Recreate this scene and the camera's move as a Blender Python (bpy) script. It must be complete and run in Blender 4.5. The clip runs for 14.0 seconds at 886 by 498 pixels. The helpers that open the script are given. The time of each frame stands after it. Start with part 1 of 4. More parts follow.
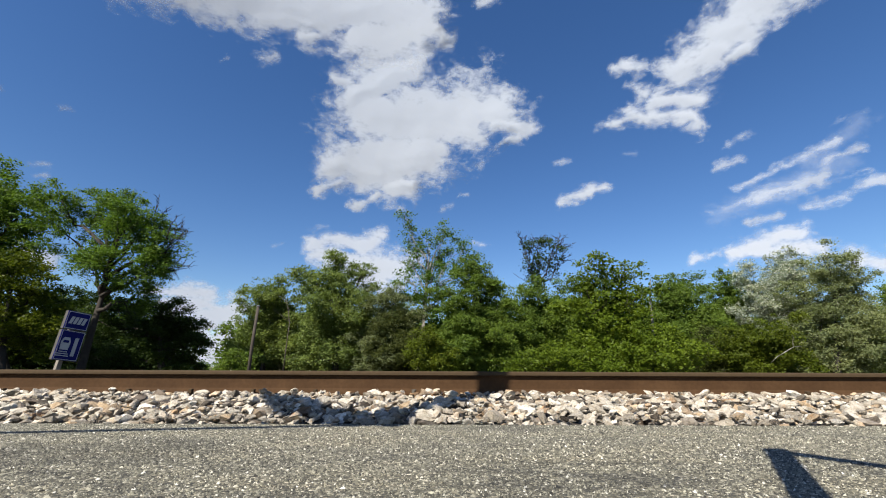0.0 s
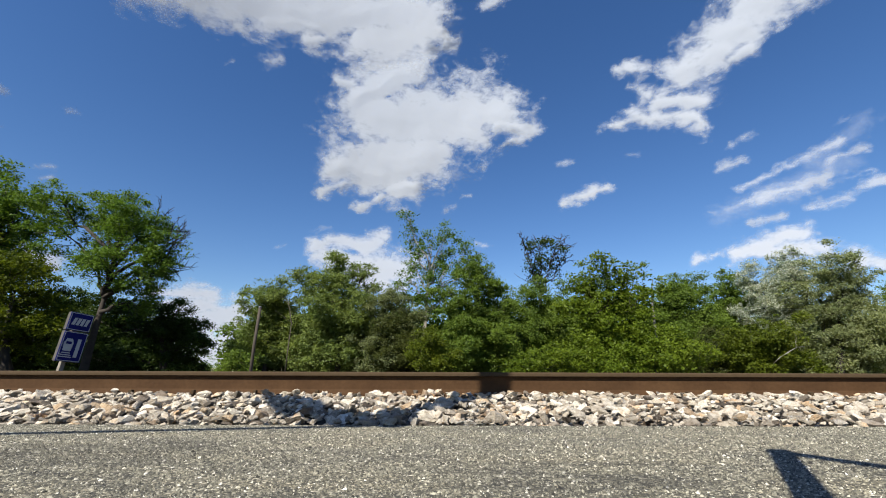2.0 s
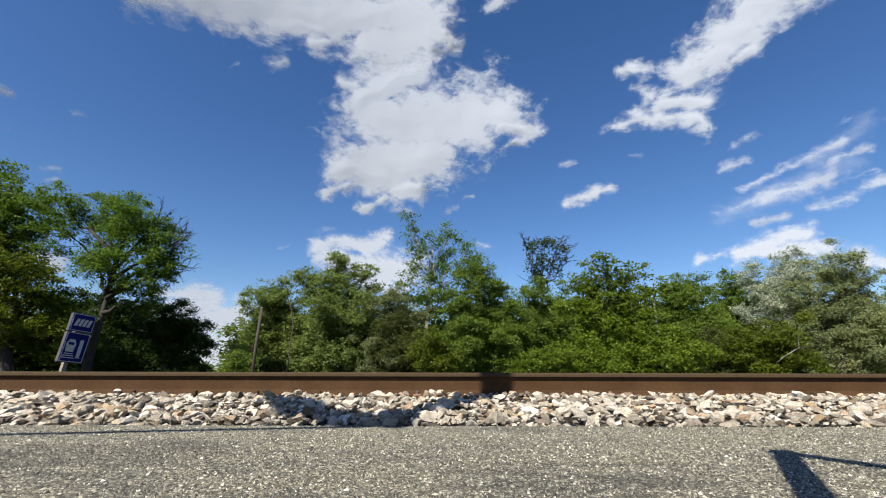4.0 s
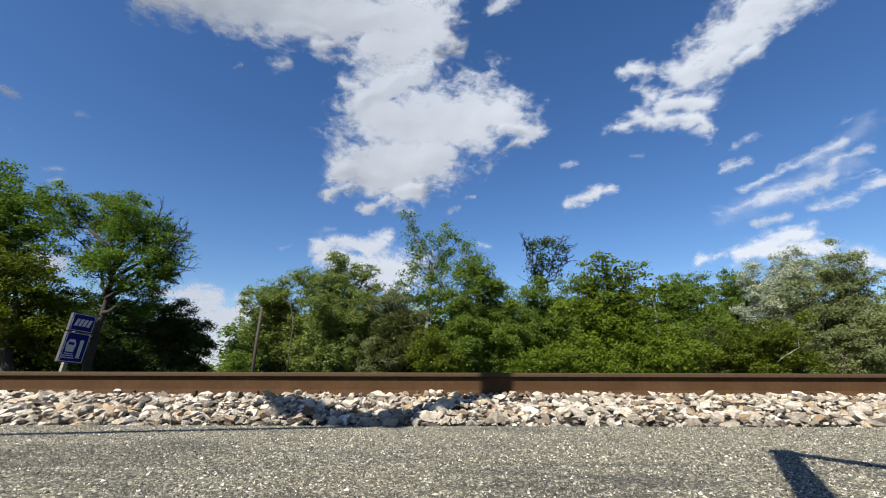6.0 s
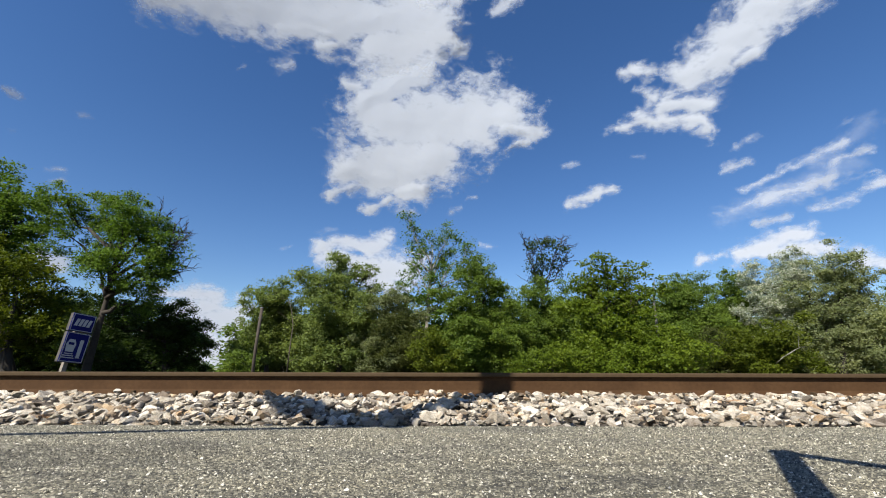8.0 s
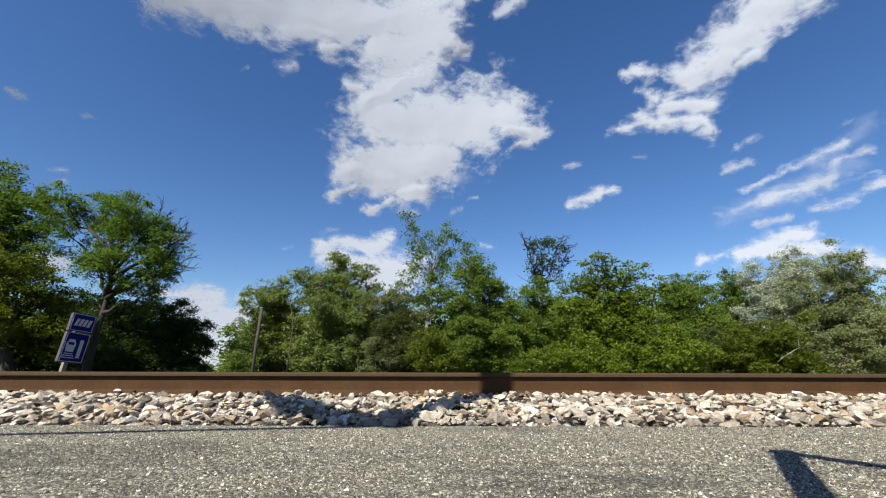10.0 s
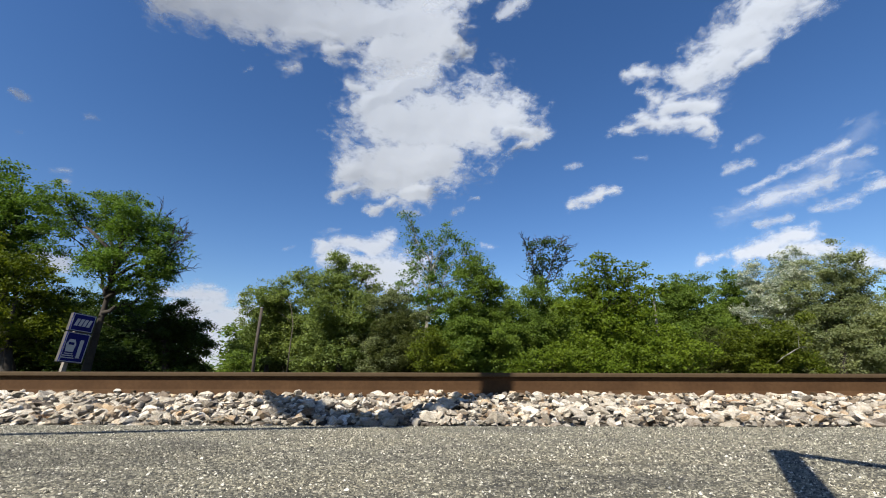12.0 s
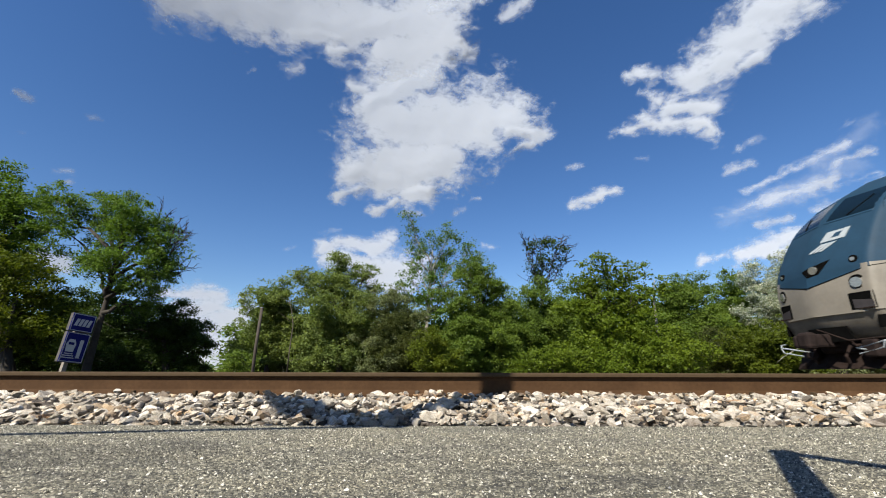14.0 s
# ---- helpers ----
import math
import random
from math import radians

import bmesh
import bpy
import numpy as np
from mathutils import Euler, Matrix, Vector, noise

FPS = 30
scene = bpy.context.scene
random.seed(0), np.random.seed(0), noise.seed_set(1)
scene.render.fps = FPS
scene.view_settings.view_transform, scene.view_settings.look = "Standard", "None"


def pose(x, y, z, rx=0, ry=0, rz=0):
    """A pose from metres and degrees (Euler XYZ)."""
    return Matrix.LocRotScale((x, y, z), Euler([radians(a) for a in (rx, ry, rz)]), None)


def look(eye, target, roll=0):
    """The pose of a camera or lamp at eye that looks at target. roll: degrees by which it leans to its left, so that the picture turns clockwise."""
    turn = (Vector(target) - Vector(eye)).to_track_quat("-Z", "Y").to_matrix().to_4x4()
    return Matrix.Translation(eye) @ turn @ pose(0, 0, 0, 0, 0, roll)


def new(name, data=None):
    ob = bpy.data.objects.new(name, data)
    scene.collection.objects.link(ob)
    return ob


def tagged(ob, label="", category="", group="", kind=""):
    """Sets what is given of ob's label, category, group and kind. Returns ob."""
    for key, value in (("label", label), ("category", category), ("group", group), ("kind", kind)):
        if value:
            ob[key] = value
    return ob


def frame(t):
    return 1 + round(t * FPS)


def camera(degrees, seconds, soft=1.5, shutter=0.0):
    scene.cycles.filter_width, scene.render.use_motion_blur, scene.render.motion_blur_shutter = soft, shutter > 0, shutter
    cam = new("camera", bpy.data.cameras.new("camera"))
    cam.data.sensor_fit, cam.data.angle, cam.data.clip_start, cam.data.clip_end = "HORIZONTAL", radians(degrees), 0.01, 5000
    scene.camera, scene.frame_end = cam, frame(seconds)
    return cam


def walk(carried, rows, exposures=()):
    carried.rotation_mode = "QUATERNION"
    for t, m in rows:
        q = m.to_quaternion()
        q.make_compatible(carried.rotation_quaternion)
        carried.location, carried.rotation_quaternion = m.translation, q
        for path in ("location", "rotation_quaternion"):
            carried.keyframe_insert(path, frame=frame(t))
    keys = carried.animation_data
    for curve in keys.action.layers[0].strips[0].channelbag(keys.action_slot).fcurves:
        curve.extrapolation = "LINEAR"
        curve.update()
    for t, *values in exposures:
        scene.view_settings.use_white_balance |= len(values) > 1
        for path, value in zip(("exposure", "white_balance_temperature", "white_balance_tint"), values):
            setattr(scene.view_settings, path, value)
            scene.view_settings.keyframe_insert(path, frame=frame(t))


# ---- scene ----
# The world: x along the track, y away from the camera across the tracks, z up; z = 0 is the top of the rails.
cam = camera(93.3, 14.0, soft=1.05, shutter=0.03)
EYE = (0.0, 0.0, -0.008)


def aim(yaw, pitch, roll):
    y, p = radians(yaw), radians(pitch)
    return look(EYE, (EYE[0] + math.sin(y) * math.cos(p), EYE[1] + math.cos(y) * math.cos(p), EYE[2] + math.sin(p)), roll)


walk(cam, [(0.0, aim(0.42, 16.43, 0.24)), (1.4, aim(0.42, 16.43, 0.24)), (1.7, aim(0.33, 16.47, 0.22)),
           (2.0, aim(0.2, 16.53, 0.19)), (2.3, aim(0.05, 16.58, 0.16)), (2.5, aim(0.0, 16.59, 0.15)), (14.0, aim(0.0, 16.59, 0.15))])

# ---- light ----
SUN_AZ, SUN_EL = 57.0, 44.0  # the way the light travels, from +x towards +y, and its steepness
LIGHT = Vector((math.cos(radians(SUN_AZ)) * math.cos(radians(SUN_EL)), math.sin(radians(SUN_AZ)) * math.cos(radians(SUN_EL)),
                -math.sin(radians(SUN_EL))))
world = bpy.data.worlds.new("world")
scene.world = world
world.use_nodes = True
sky = world.node_tree.nodes.new("ShaderNodeTexSky")
sky.sky_type, sky.sun_disc = "NISHITA", False
sky.sun_elevation, sky.sun_rotation = radians(SUN_EL), math.atan2(-LIGHT.x, -LIGHT.y)
sky.air_density, sky.dust_density, sky.ozone_density = 1.0, 0.25, 2.5
background = world.node_tree.nodes["Background"]
deep = world.node_tree.nodes.new("ShaderNodeHueSaturation")  # the clear, deep blue of dry air
deep.inputs["Saturation"].default_value = 1.24
deep.inputs["Hue"].default_value = 0.508
world.node_tree.links.new(sky.outputs[0], deep.inputs["Color"])
world.node_tree.links.new(deep.outputs[0], background.inputs[0])
background.inputs[1].default_value = 0.07
sun = new("sun", bpy.data.lights.new("sun", "SUN"))
sun.data.energy, sun.data.angle, sun.data.color = 5.0, radians(0.53), (1.0, 0.93, 0.8)
sun.matrix_world = look((0, -20, 30), Vector((0, -20, 30)) + LIGHT)
scene.view_settings.exposure = 0.95


# ---- materials ----
def material(name, rough=0.8, metal=0.0):
    m = bpy.data.materials.new(name)
    m.use_nodes = True
    n = m.node_tree.nodes
    b = n["Principled BSDF"]
    b.inputs["Roughness"].default_value, b.inputs["Metallic"].default_value = rough, metal
    return m, n, m.node_tree.links, b


def ramp(n, links, source, stops):
    r = n.new("ShaderNodeValToRGB")
    while len(r.color_ramp.elements) < len(stops):
        r.color_ramp.elements.new(0.5)
    for e, (p, c) in zip(r.color_ramp.elements, stops):
        e.position, e.color = p, (*c, 1) if len(c) == 3 else c
    links.new(source, r.inputs[0])
    return r.outputs[0]


def noise_tex(n, links, scale, detail=6, rough=0.6, coord="Object"):
    t = n.new("ShaderNodeTexCoord")
    x = n.new("ShaderNodeTexNoise")
    x.inputs["Scale"].default_value, x.inputs["Detail"].default_value, x.inputs["Roughness"].default_value = scale, detail, rough
    links.new(t.outputs[coord], x.inputs["Vector"])
    return x.outputs["Fac"]


def mixed(n, links, a, b, fac, mode="MIX"):
    x = n.new("ShaderNodeMix")
    x.data_type, x.blend_type = "RGBA", mode
    for socket, value in ((x.inputs[0], fac), (x.inputs[6], a), (x.inputs[7], b)):
        if isinstance(value, (float, int)):
            socket.default_value = value
        elif isinstance(value, tuple):
            socket.default_value = (*value, 1)
        else:
            links.new(value, socket)
    return x.outputs[2]


def bumped(n, links, b, height, strength, distance):
    x = n.new("ShaderNodeBump")
    x.inputs["Strength"].default_value, x.inputs["Distance"].default_value = strength, distance
    links.new(height, x.inputs["Height"])
    links.new(x.outputs[0], b.inputs["Normal"])


def plain(name, colour, rough=0.6, metal=0.0, vary=0.25, scale=8.0, bump=0.0, shine=0.5):
    """A surface of one colour with grime at two scales."""
    m, n, l, b = material(name, rough, metal)
    a = ramp(n, l, noise_tex(n, l, scale), [(0.3, tuple(c * (1 - vary) for c in colour)), (0.7, tuple(min(1, c * (1 + vary)) for c in colour))])
    f = ramp(n, l, noise_tex(n, l, scale * 9, 4), [(0.35, (1 - vary * 0.6,) * 3), (0.65, (1.0, 1.0, 1.0))])
    l.new(mixed(n, l, a, f, 1.0, "MULTIPLY"), b.inputs["Base Color"])
    if bump:
        bumped(n, l, b, noise_tex(n, l, scale * 6), 0.5, bump)
    b.inputs["Specular IOR Level"].default_value = shine
    return m


def stains(n, l):
    """Dark worn streaks that run along the platform."""
    t, s = n.new("ShaderNodeTexCoord"), n.new("ShaderNodeMapping")
    s.inputs["Scale"].default_value, s.inputs["Rotation"].default_value = (1.1, 3.4, 1.0), (0, 0, 0.12)
    x = n.new("ShaderNodeTexNoise")
    x.inputs["Scale"].default_value, x.inputs["Detail"].default_value, x.inputs["Roughness"].default_value = 1.3, 5, 0.65
    l.new(t.outputs["Object"], s.inputs[0])
    l.new(s.outputs[0], x.inputs["Vector"])
    worn = ramp(n, l, x.outputs["Fac"], [(0.36, (0.55, 0.56, 0.56)), (0.47, (0.95, 0.96, 0.93)), (0.65, (1.1, 1.08, 1.0))])
    for cx, cy, rx, ry, tone in ((-1.25, 1.62, 1.0, 0.42, 0.62), (0.58, 1.46, 0.7, 0.06, 0.6)):  # an oily patch and a narrow smear
        q, g = n.new("ShaderNodeMapping"), n.new("ShaderNodeVectorMath")
        q.inputs["Location"].default_value, q.inputs["Scale"].default_value = (-cx / rx, -cy / ry, 0), (1 / rx, 1 / ry, 0)
        g.operation = "LENGTH"
        l.new(t.outputs["Object"], q.inputs[0])
        l.new(q.outputs[0], g.inputs[0])
        rim = n.new("ShaderNodeMath")
        rim.operation = "MULTIPLY_ADD"
        l.new(x.outputs["Fac"], rim.inputs[0])
        rim.inputs[1].default_value = 0.7
        l.new(g.outputs["Value"], rim.inputs[2])
        worn = mixed(n, l, worn, ramp(n, l, rim.outputs[0], [(0.75, (tone, tone, tone)), (1.0, (1.0, 1.0, 1.0))]), 1.0, "MULTIPLY")
    return worn


def asphalt_material():
    m, n, l, b = material("worn_asphalt", 0.85)
    t = n.new("ShaderNodeTexCoord")

    def chips(scale, stops):
        v = n.new("ShaderNodeTexVoronoi")
        v.inputs["Scale"].default_value = scale
        l.new(t.outputs["Object"], v.inputs["Vector"])
        s = n.new("ShaderNodeSeparateColor")
        l.new(v.outputs["Color"], s.inputs[0])
        return ramp(n, l, s.outputs[0], stops), v.outputs["Distance"]

    chip, dist = chips(95.0, [(0.0, (0.0462, 0.0436, 0.0343)), (0.45, (0.125, 0.117, 0.0911)), (0.8, (0.218, 0.201, 0.155)), (0.93, (0.297, 0.271, 0.211)), (0.98, (0.462, 0.429, 0.356))])
    fine, dist2 = chips(260.0, [(0.0, (0.5, 0.5, 0.5)), (0.7, (1.0, 1.0, 1.0)), (1.0, (1.5, 1.45, 1.35))])
    binder = ramp(n, l, dist, [(0.25, (1.0, 1.0, 1.0)), (0.6, (0.5, 0.5, 0.5))])
    stain = stains(n, l)
    c = mixed(n, l, chip, fine, 1.0, "MULTIPLY")
    c = mixed(n, l, c, binder, 0.8, "MULTIPLY")
    c = mixed(n, l, c, stain, 0.8, "MULTIPLY")
    l.new(c, b.inputs["Base Color"])
    bumped(n, l, b, dist, 0.9, -0.006)
    return m


def stone_material():
    m, n, l, b = material("ballast_stone", 0.9)
    g = n.new("ShaderNodeNewGeometry")
    o = n.new("ShaderNodeObjectInfo")
    add = n.new("ShaderNodeMath")
    add.operation = "ADD"
    l.new(g.outputs["Random Per Island"], add.inputs[0])
    l.new(o.outputs["Random"], add.inputs[1])
    fr = n.new("ShaderNodeMath")
    fr.operation = "FRACT"
    l.new(add.outputs[0], fr.inputs[0])
    base = ramp(n, l, fr.outputs[0], [(0.0, (0.07, 0.06, 0.05)), (0.1, (0.28, 0.25, 0.21)), (0.3, (0.64, 0.59, 0.51)), (0.48, (0.38, 0.34, 0.28)),
                                      (0.64, (0.8, 0.76, 0.69)), (0.75, (0.56, 0.43, 0.29)), (0.84, (0.15, 0.125, 0.105)), (1.0, (0.7, 0.65, 0.57))])
    rusty = ramp(n, l, noise_tex(n, l, 4.0, 3), [(0.58, (0.0, 0.0, 0.0)), (0.7, (0.75, 0.75, 0.75))])
    base = mixed(n, l, base, mixed(n, l, base, (0.95, 0.62, 0.34), 1.0, "MULTIPLY"), rusty)
    dirt = ramp(n, l, noise_tex(n, l, 28.0), [(0.35, (0.58, 0.53, 0.46)), (0.58, (1.0, 1.0, 1.0))])
    grain = ramp(n, l, noise_tex(n, l, 150.0, 5), [(0.3, (0.62, 0.61, 0.59)), (0.65, (1.08, 1.08, 1.08))])
    l.new(mixed(n, l, mixed(n, l, base, dirt, 0.8, "MULTIPLY"), grain, 0.9, "MULTIPLY"), b.inputs["Base Color"])
    b.inputs["Specular IOR Level"].default_value = 0.2
    bumped(n, l, b, noise_tex(n, l, 70.0, 8, 0.7), 1.0, 0.014)
    return m


def leaf_material(name, dark, light, under=None, sheen=0.5, turned=0.93):
    """Two greens by leaf, some light let through."""
    m, n, l, b = material(name, sheen)
    g = n.new("ShaderNodeNewGeometry")
    c = ramp(n, l, g.outputs["Random Per Island"], [(0.0, dark), (0.6, light), (turned, under or light), (1.0, under or tuple(min(1, v * 1.25) for v in light))])
    patch = ramp(n, l, noise_tex(n, l, 0.5, 3), [(0.35, (0.72, 0.78, 0.75)), (0.65, (1.12, 1.08, 0.95))])
    c = mixed(n, l, c, patch, 0.8, "MULTIPLY")
    l.new(c, b.inputs["Base Color"])
    b.inputs["Specular IOR Level"].default_value = 0.16
    tr = n.new("ShaderNodeBsdfTranslucent")
    l.new(mixed(n, l, c, (1.0, 1.0, 0.45), 1.0, "MULTIPLY"), tr.inputs[0])
    mix = n.new("ShaderNodeMixShader")
    mix.inputs[0].default_value = 0.46
    l.new(b.outputs[0], mix.inputs[1])
    l.new(tr.outputs[0], mix.inputs[2])
    l.new(mix.outputs[0], n["Material Output"].inputs[0])
    return m


def cloud_material():
    """Vapour: dense where the cover is high, torn into wisps towards the rim."""
    m, n, l, b = material("cloud_vapour")
    d = n.new("ShaderNodeBsdfDiffuse")
    d.inputs[0].default_value = (0.4, 0.438, 0.51, 1)
    tl = n.new("ShaderNodeBsdfTranslucent")
    tl.inputs[0].default_value = (0.4, 0.438, 0.51, 1)
    body = n.new("ShaderNodeMixShader")
    body.inputs[0].default_value = 0.42
    l.new(d.outputs[0], body.inputs[1])
    l.new(tl.outputs[0], body.inputs[2])

    def stored(name):
        a = n.new("ShaderNodeAttribute")
        a.attribute_name = name
        return a

    def cells(scale, detail, rough, warp):
        x = n.new("ShaderNodeTexNoise")
        x.inputs["Scale"].default_value, x.inputs["Detail"].default_value = scale, detail
        x.inputs["Roughness"].default_value, x.inputs["Distortion"].default_value = rough, warp
        l.new(stored("place").outputs["Vector"], x.inputs["Vector"])
        return x.outputs["Fac"]

    def maths(kind, a, c, e=None):
        x = n.new("ShaderNodeMath")
        x.operation = kind
        for socket, value in zip(x.inputs, (a, c, e)):
            if isinstance(value, (float, int)):
                socket.default_value = value
            elif value is not None:
                l.new(value, socket)
        return x.outputs[0]

    wisp = maths("MULTIPLY_ADD", cells(0.55, 9, 0.56, 0.3), 2.6, -1.3)
    fine = maths("MULTIPLY_ADD", cells(2.0, 6, 0.6, 0.4), 0.8, -0.4)
    cover = maths("ADD", maths("ADD", wisp, fine), stored("cover").outputs["Fac"])
    soft = n.new("ShaderNodeMapRange")
    soft.interpolation_type = "SMOOTHSTEP"
    soft.inputs["From Min"].default_value, soft.inputs["From Max"].default_value = -0.15, 1.1
    l.new(cover, soft.inputs["Value"])
    alpha = maths("MULTIPLY", soft.outputs[0], stored("veil").outputs["Fac"])
    for shader in (d, tl):
        x = n.new("ShaderNodeBump")
        x.inputs["Strength"].default_value, x.inputs["Distance"].default_value = 0.22, 16.0
        l.new(cells(0.22, 3, 0.45, 0.2), x.inputs["Height"])
        l.new(x.outputs[0], shader.inputs["Normal"])
    t = n.new("ShaderNodeBsdfTransparent")
    mix = n.new("ShaderNodeMixShader")
    l.new(alpha, mix.inputs[0])
    l.new(t.outputs[0], mix.inputs[1])
    l.new(body.outputs[0], mix.inputs[2])
    l.new(mix.outputs[0], n["Material Output"].inputs[0])
    return m


def rail_material():
    """Brown rust, worn to grey on the head."""
    m, n, l, b = material("rusted_rail_steel", 0.85)
    base = ramp(n, l, noise_tex(n, l, 3.0), [(0.3, (0.046, 0.024, 0.011)), (0.7, (0.07, 0.038, 0.018))])
    grime = ramp(n, l, noise_tex(n, l, 40.0, 5), [(0.35, (0.82, 0.8, 0.78)), (0.65, (1.0, 1.0, 1.0))])
    base = mixed(n, l, base, grime, 1.0, "MULTIPLY")
    t, s = n.new("ShaderNodeTexCoord"), n.new("ShaderNodeSeparateXYZ")
    l.new(t.outputs["Object"], s.inputs[0])
    up = n.new("ShaderNodeMapRange")
    up.inputs["From Min"].default_value, up.inputs["From Max"].default_value = -0.034, -0.03
    l.new(s.outputs["Z"], up.inputs["Value"])
    l.new(mixed(n, l, base, mixed(n, l, (0.054, 0.037, 0.021), grime, 1.0, "MULTIPLY"), up.outputs[0]), b.inputs["Base Color"])
    b.inputs["Specular IOR Level"].default_value = 0.15
    bumped(n, l, b, noise_tex(n, l, 30.0), 0.4, 0.0006)
    return m


def chip_material():
    m, n, l, b = material("aggregate_chips", 0.8)
    g = n.new("ShaderNodeNewGeometry")
    base = ramp(n, l, g.outputs["Random Per Island"], [(0.0, (0.018, 0.017, 0.014)), (0.25, (0.07, 0.067, 0.053)), (0.55, (0.16, 0.153, 0.12)), (0.8, (0.245, 0.233, 0.188)),
                                                       (0.92, (0.35, 0.335, 0.275)), (0.965, (0.5, 0.48, 0.42)), (1.0, (0.62, 0.6, 0.55))])
    stain = stains(n, l)
    l.new(mixed(n, l, base, stain, 0.8, "MULTIPLY"), b.inputs["Base Color"])
    return m


chips_mat = chip_material()
asphalt = asphalt_material()
stone = stone_material()
vapour = cloud_material()
soil = plain("dark_soil", (0.0594, 0.0495, 0.0363), 0.95, 0, 0.4, 0.6, 0.01)
# darker than the stones: the shade in their gaps is put into this colour
gravel = plain("gap_darkened_ballast_bed", (0.065, 0.055, 0.044), 0.95, 0, 0.4, 20, 0.02)
rust = rail_material()
rust_dark = plain("dark_rusted_iron", (0.033, 0.0231, 0.0185), 0.8, 0.2, 0.3, 20.0)
tie_wood = plain("creosoted_wood", (0.0396, 0.0297, 0.0231), 0.9, 0, 0.35, 12.0, 0.003)
bark = plain("grey_brown_bark", (0.0792, 0.066, 0.0528), 0.95, 0, 0.4, 4.0, 0.01)
bark_dark = plain("dark_brown_bark", (0.033, 0.0277, 0.0231), 0.95, 0, 0.4, 4.0, 0.01)
bark_pale = plain("pale_bark", (0.224, 0.211, 0.178), 0.9, 0, 0.45, 3.0, 0.006)
pole_wood = plain("weathered_pole_wood", (0.0495, 0.0396, 0.0317), 0.9, 0, 0.3, 5.0, 0.004)
sign_blue = plain("blue_sign_paint", (0.006, 0.008, 0.09), 0.7, 0, 0.15, 4.0, 0, 0.12)
sign_back = plain("grey_sign_back", (0.06, 0.056, 0.05), 0.8, 0, 0.25, 6.0)
sign_white = plain("white_sign_paint", (0.363, 0.363, 0.363), 0.5, 0, 0.08, 6.0)
post_grey = plain("grey_post_wood", (0.198, 0.178, 0.152), 0.85, 0, 0.25, 9.0)
galvanised = plain("galvanised_steel", (0.297, 0.304, 0.304), 0.45, 0.8, 0.15, 10.0)
loco_blue = plain("blue_locomotive_paint", (0.007, 0.03, 0.058), 0.68, 0.0, 0.14, 2.0, 0, 0.25)
loco_silver = plain("silver_locomotive_paint", (0.165, 0.149, 0.122), 0.5, 0.0, 0.14, 2.0)
loco_grime = plain("grimy_underframe", (0.0198, 0.0132, 0.0112), 0.9, 0.0, 0.4, 6.0, 0.004, 0.1)
loco_chin = plain("darker_silver_paint", (0.132, 0.117, 0.0957), 0.6, 0, 0.3, 3.0)
coupler_rust = plain("rusty_coupler_iron", (0.016, 0.01, 0.009), 0.85, 0.0, 0.4, 8.0, 0.004, 0.2)
# black for wipers and lines; also paints the shade inside nose recesses
loco_dark = plain("black_paint_and_recess_shade", (0.0033, 0.0033, 0.0033), 0.95, 0, 0.3, 6.0, 0, 0.02)
# dimmer grey: shade put into the colour of the opening's back
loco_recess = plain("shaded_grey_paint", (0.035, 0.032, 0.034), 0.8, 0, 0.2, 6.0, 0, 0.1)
loco_white = plain("white_marking", (0.26, 0.29, 0.31), 0.5, 0, 0.1, 5.0)
loco_lamp = plain("lamp_lens", (0.3, 0.3, 0.28), 0.12, 0.6, 0.25, 30.0)
loco_glass = plain("dark_windshield_glass", (0.004, 0.01, 0.016), 0.1, 0, 0.1, 3.0, 0, 0.14)
chrome = plain("bright_steel", (0.396, 0.396, 0.396), 0.3, 0.9, 0.1, 10.0)
leaf_dark = leaf_material("dark_green_leaves", (0.0555, 0.104, 0.0172), (0.103, 0.176, 0.0271))
# much darker green: the wood's shade is put into this leaf colour
leaf_shade_deep = leaf_material("shade_deepened_leaves", (0.024, 0.0456, 0.012), (0.0446, 0.0761, 0.0174))
leaf_mid = leaf_material("mid_green_leaves", (0.0671, 0.111, 0.0187), (0.124, 0.186, 0.0317))
leaf_fresh = leaf_material("fresh_green_leaves", (0.065, 0.102, 0.00935), (0.119, 0.171, 0.0156))
leaf_bright = leaf_material("light_green_leaves", (0.0569, 0.0807, 0.00732), (0.102, 0.133, 0.0129))
leaf_olive = leaf_material("olive_leaves", (0.0942, 0.132, 0.0371), (0.166, 0.218, 0.0646))
leaf_olive_pale = leaf_material("grey_olive_leaves", (0.121, 0.146, 0.0624), (0.203, 0.238, 0.106), (0.285, 0.318, 0.197))
leaf_grey = leaf_material("grey_green_leaves", (0.104, 0.125, 0.0613), (0.179, 0.207, 0.103))
leaf_silver = leaf_material("silver_leaves", (0.172, 0.208, 0.153), (0.293, 0.34, 0.261), (0.557, 0.579, 0.578), turned=0.72)
leaf_needle = leaf_material("dark_needles", (0.0385, 0.0523, 0.014), (0.069, 0.0828, 0.0235))


# ---- building helpers ----
def mesh_of(name, bm, mat, smooth=False):
    me = bpy.data.meshes.new(name)
    bmesh.ops.recalc_face_normals(bm, faces=bm.faces)
    bm.to_mesh(me)
    bm.free()
    me.materials.append(mat)
    if smooth:
        me.shade_smooth()
    return me


def part(name, bm, mat, parent=None, label="", smooth=False):
    ob = new(name, mesh_of(name, bm, mat, smooth))
    ob.parent = parent
    return tagged(ob, label)


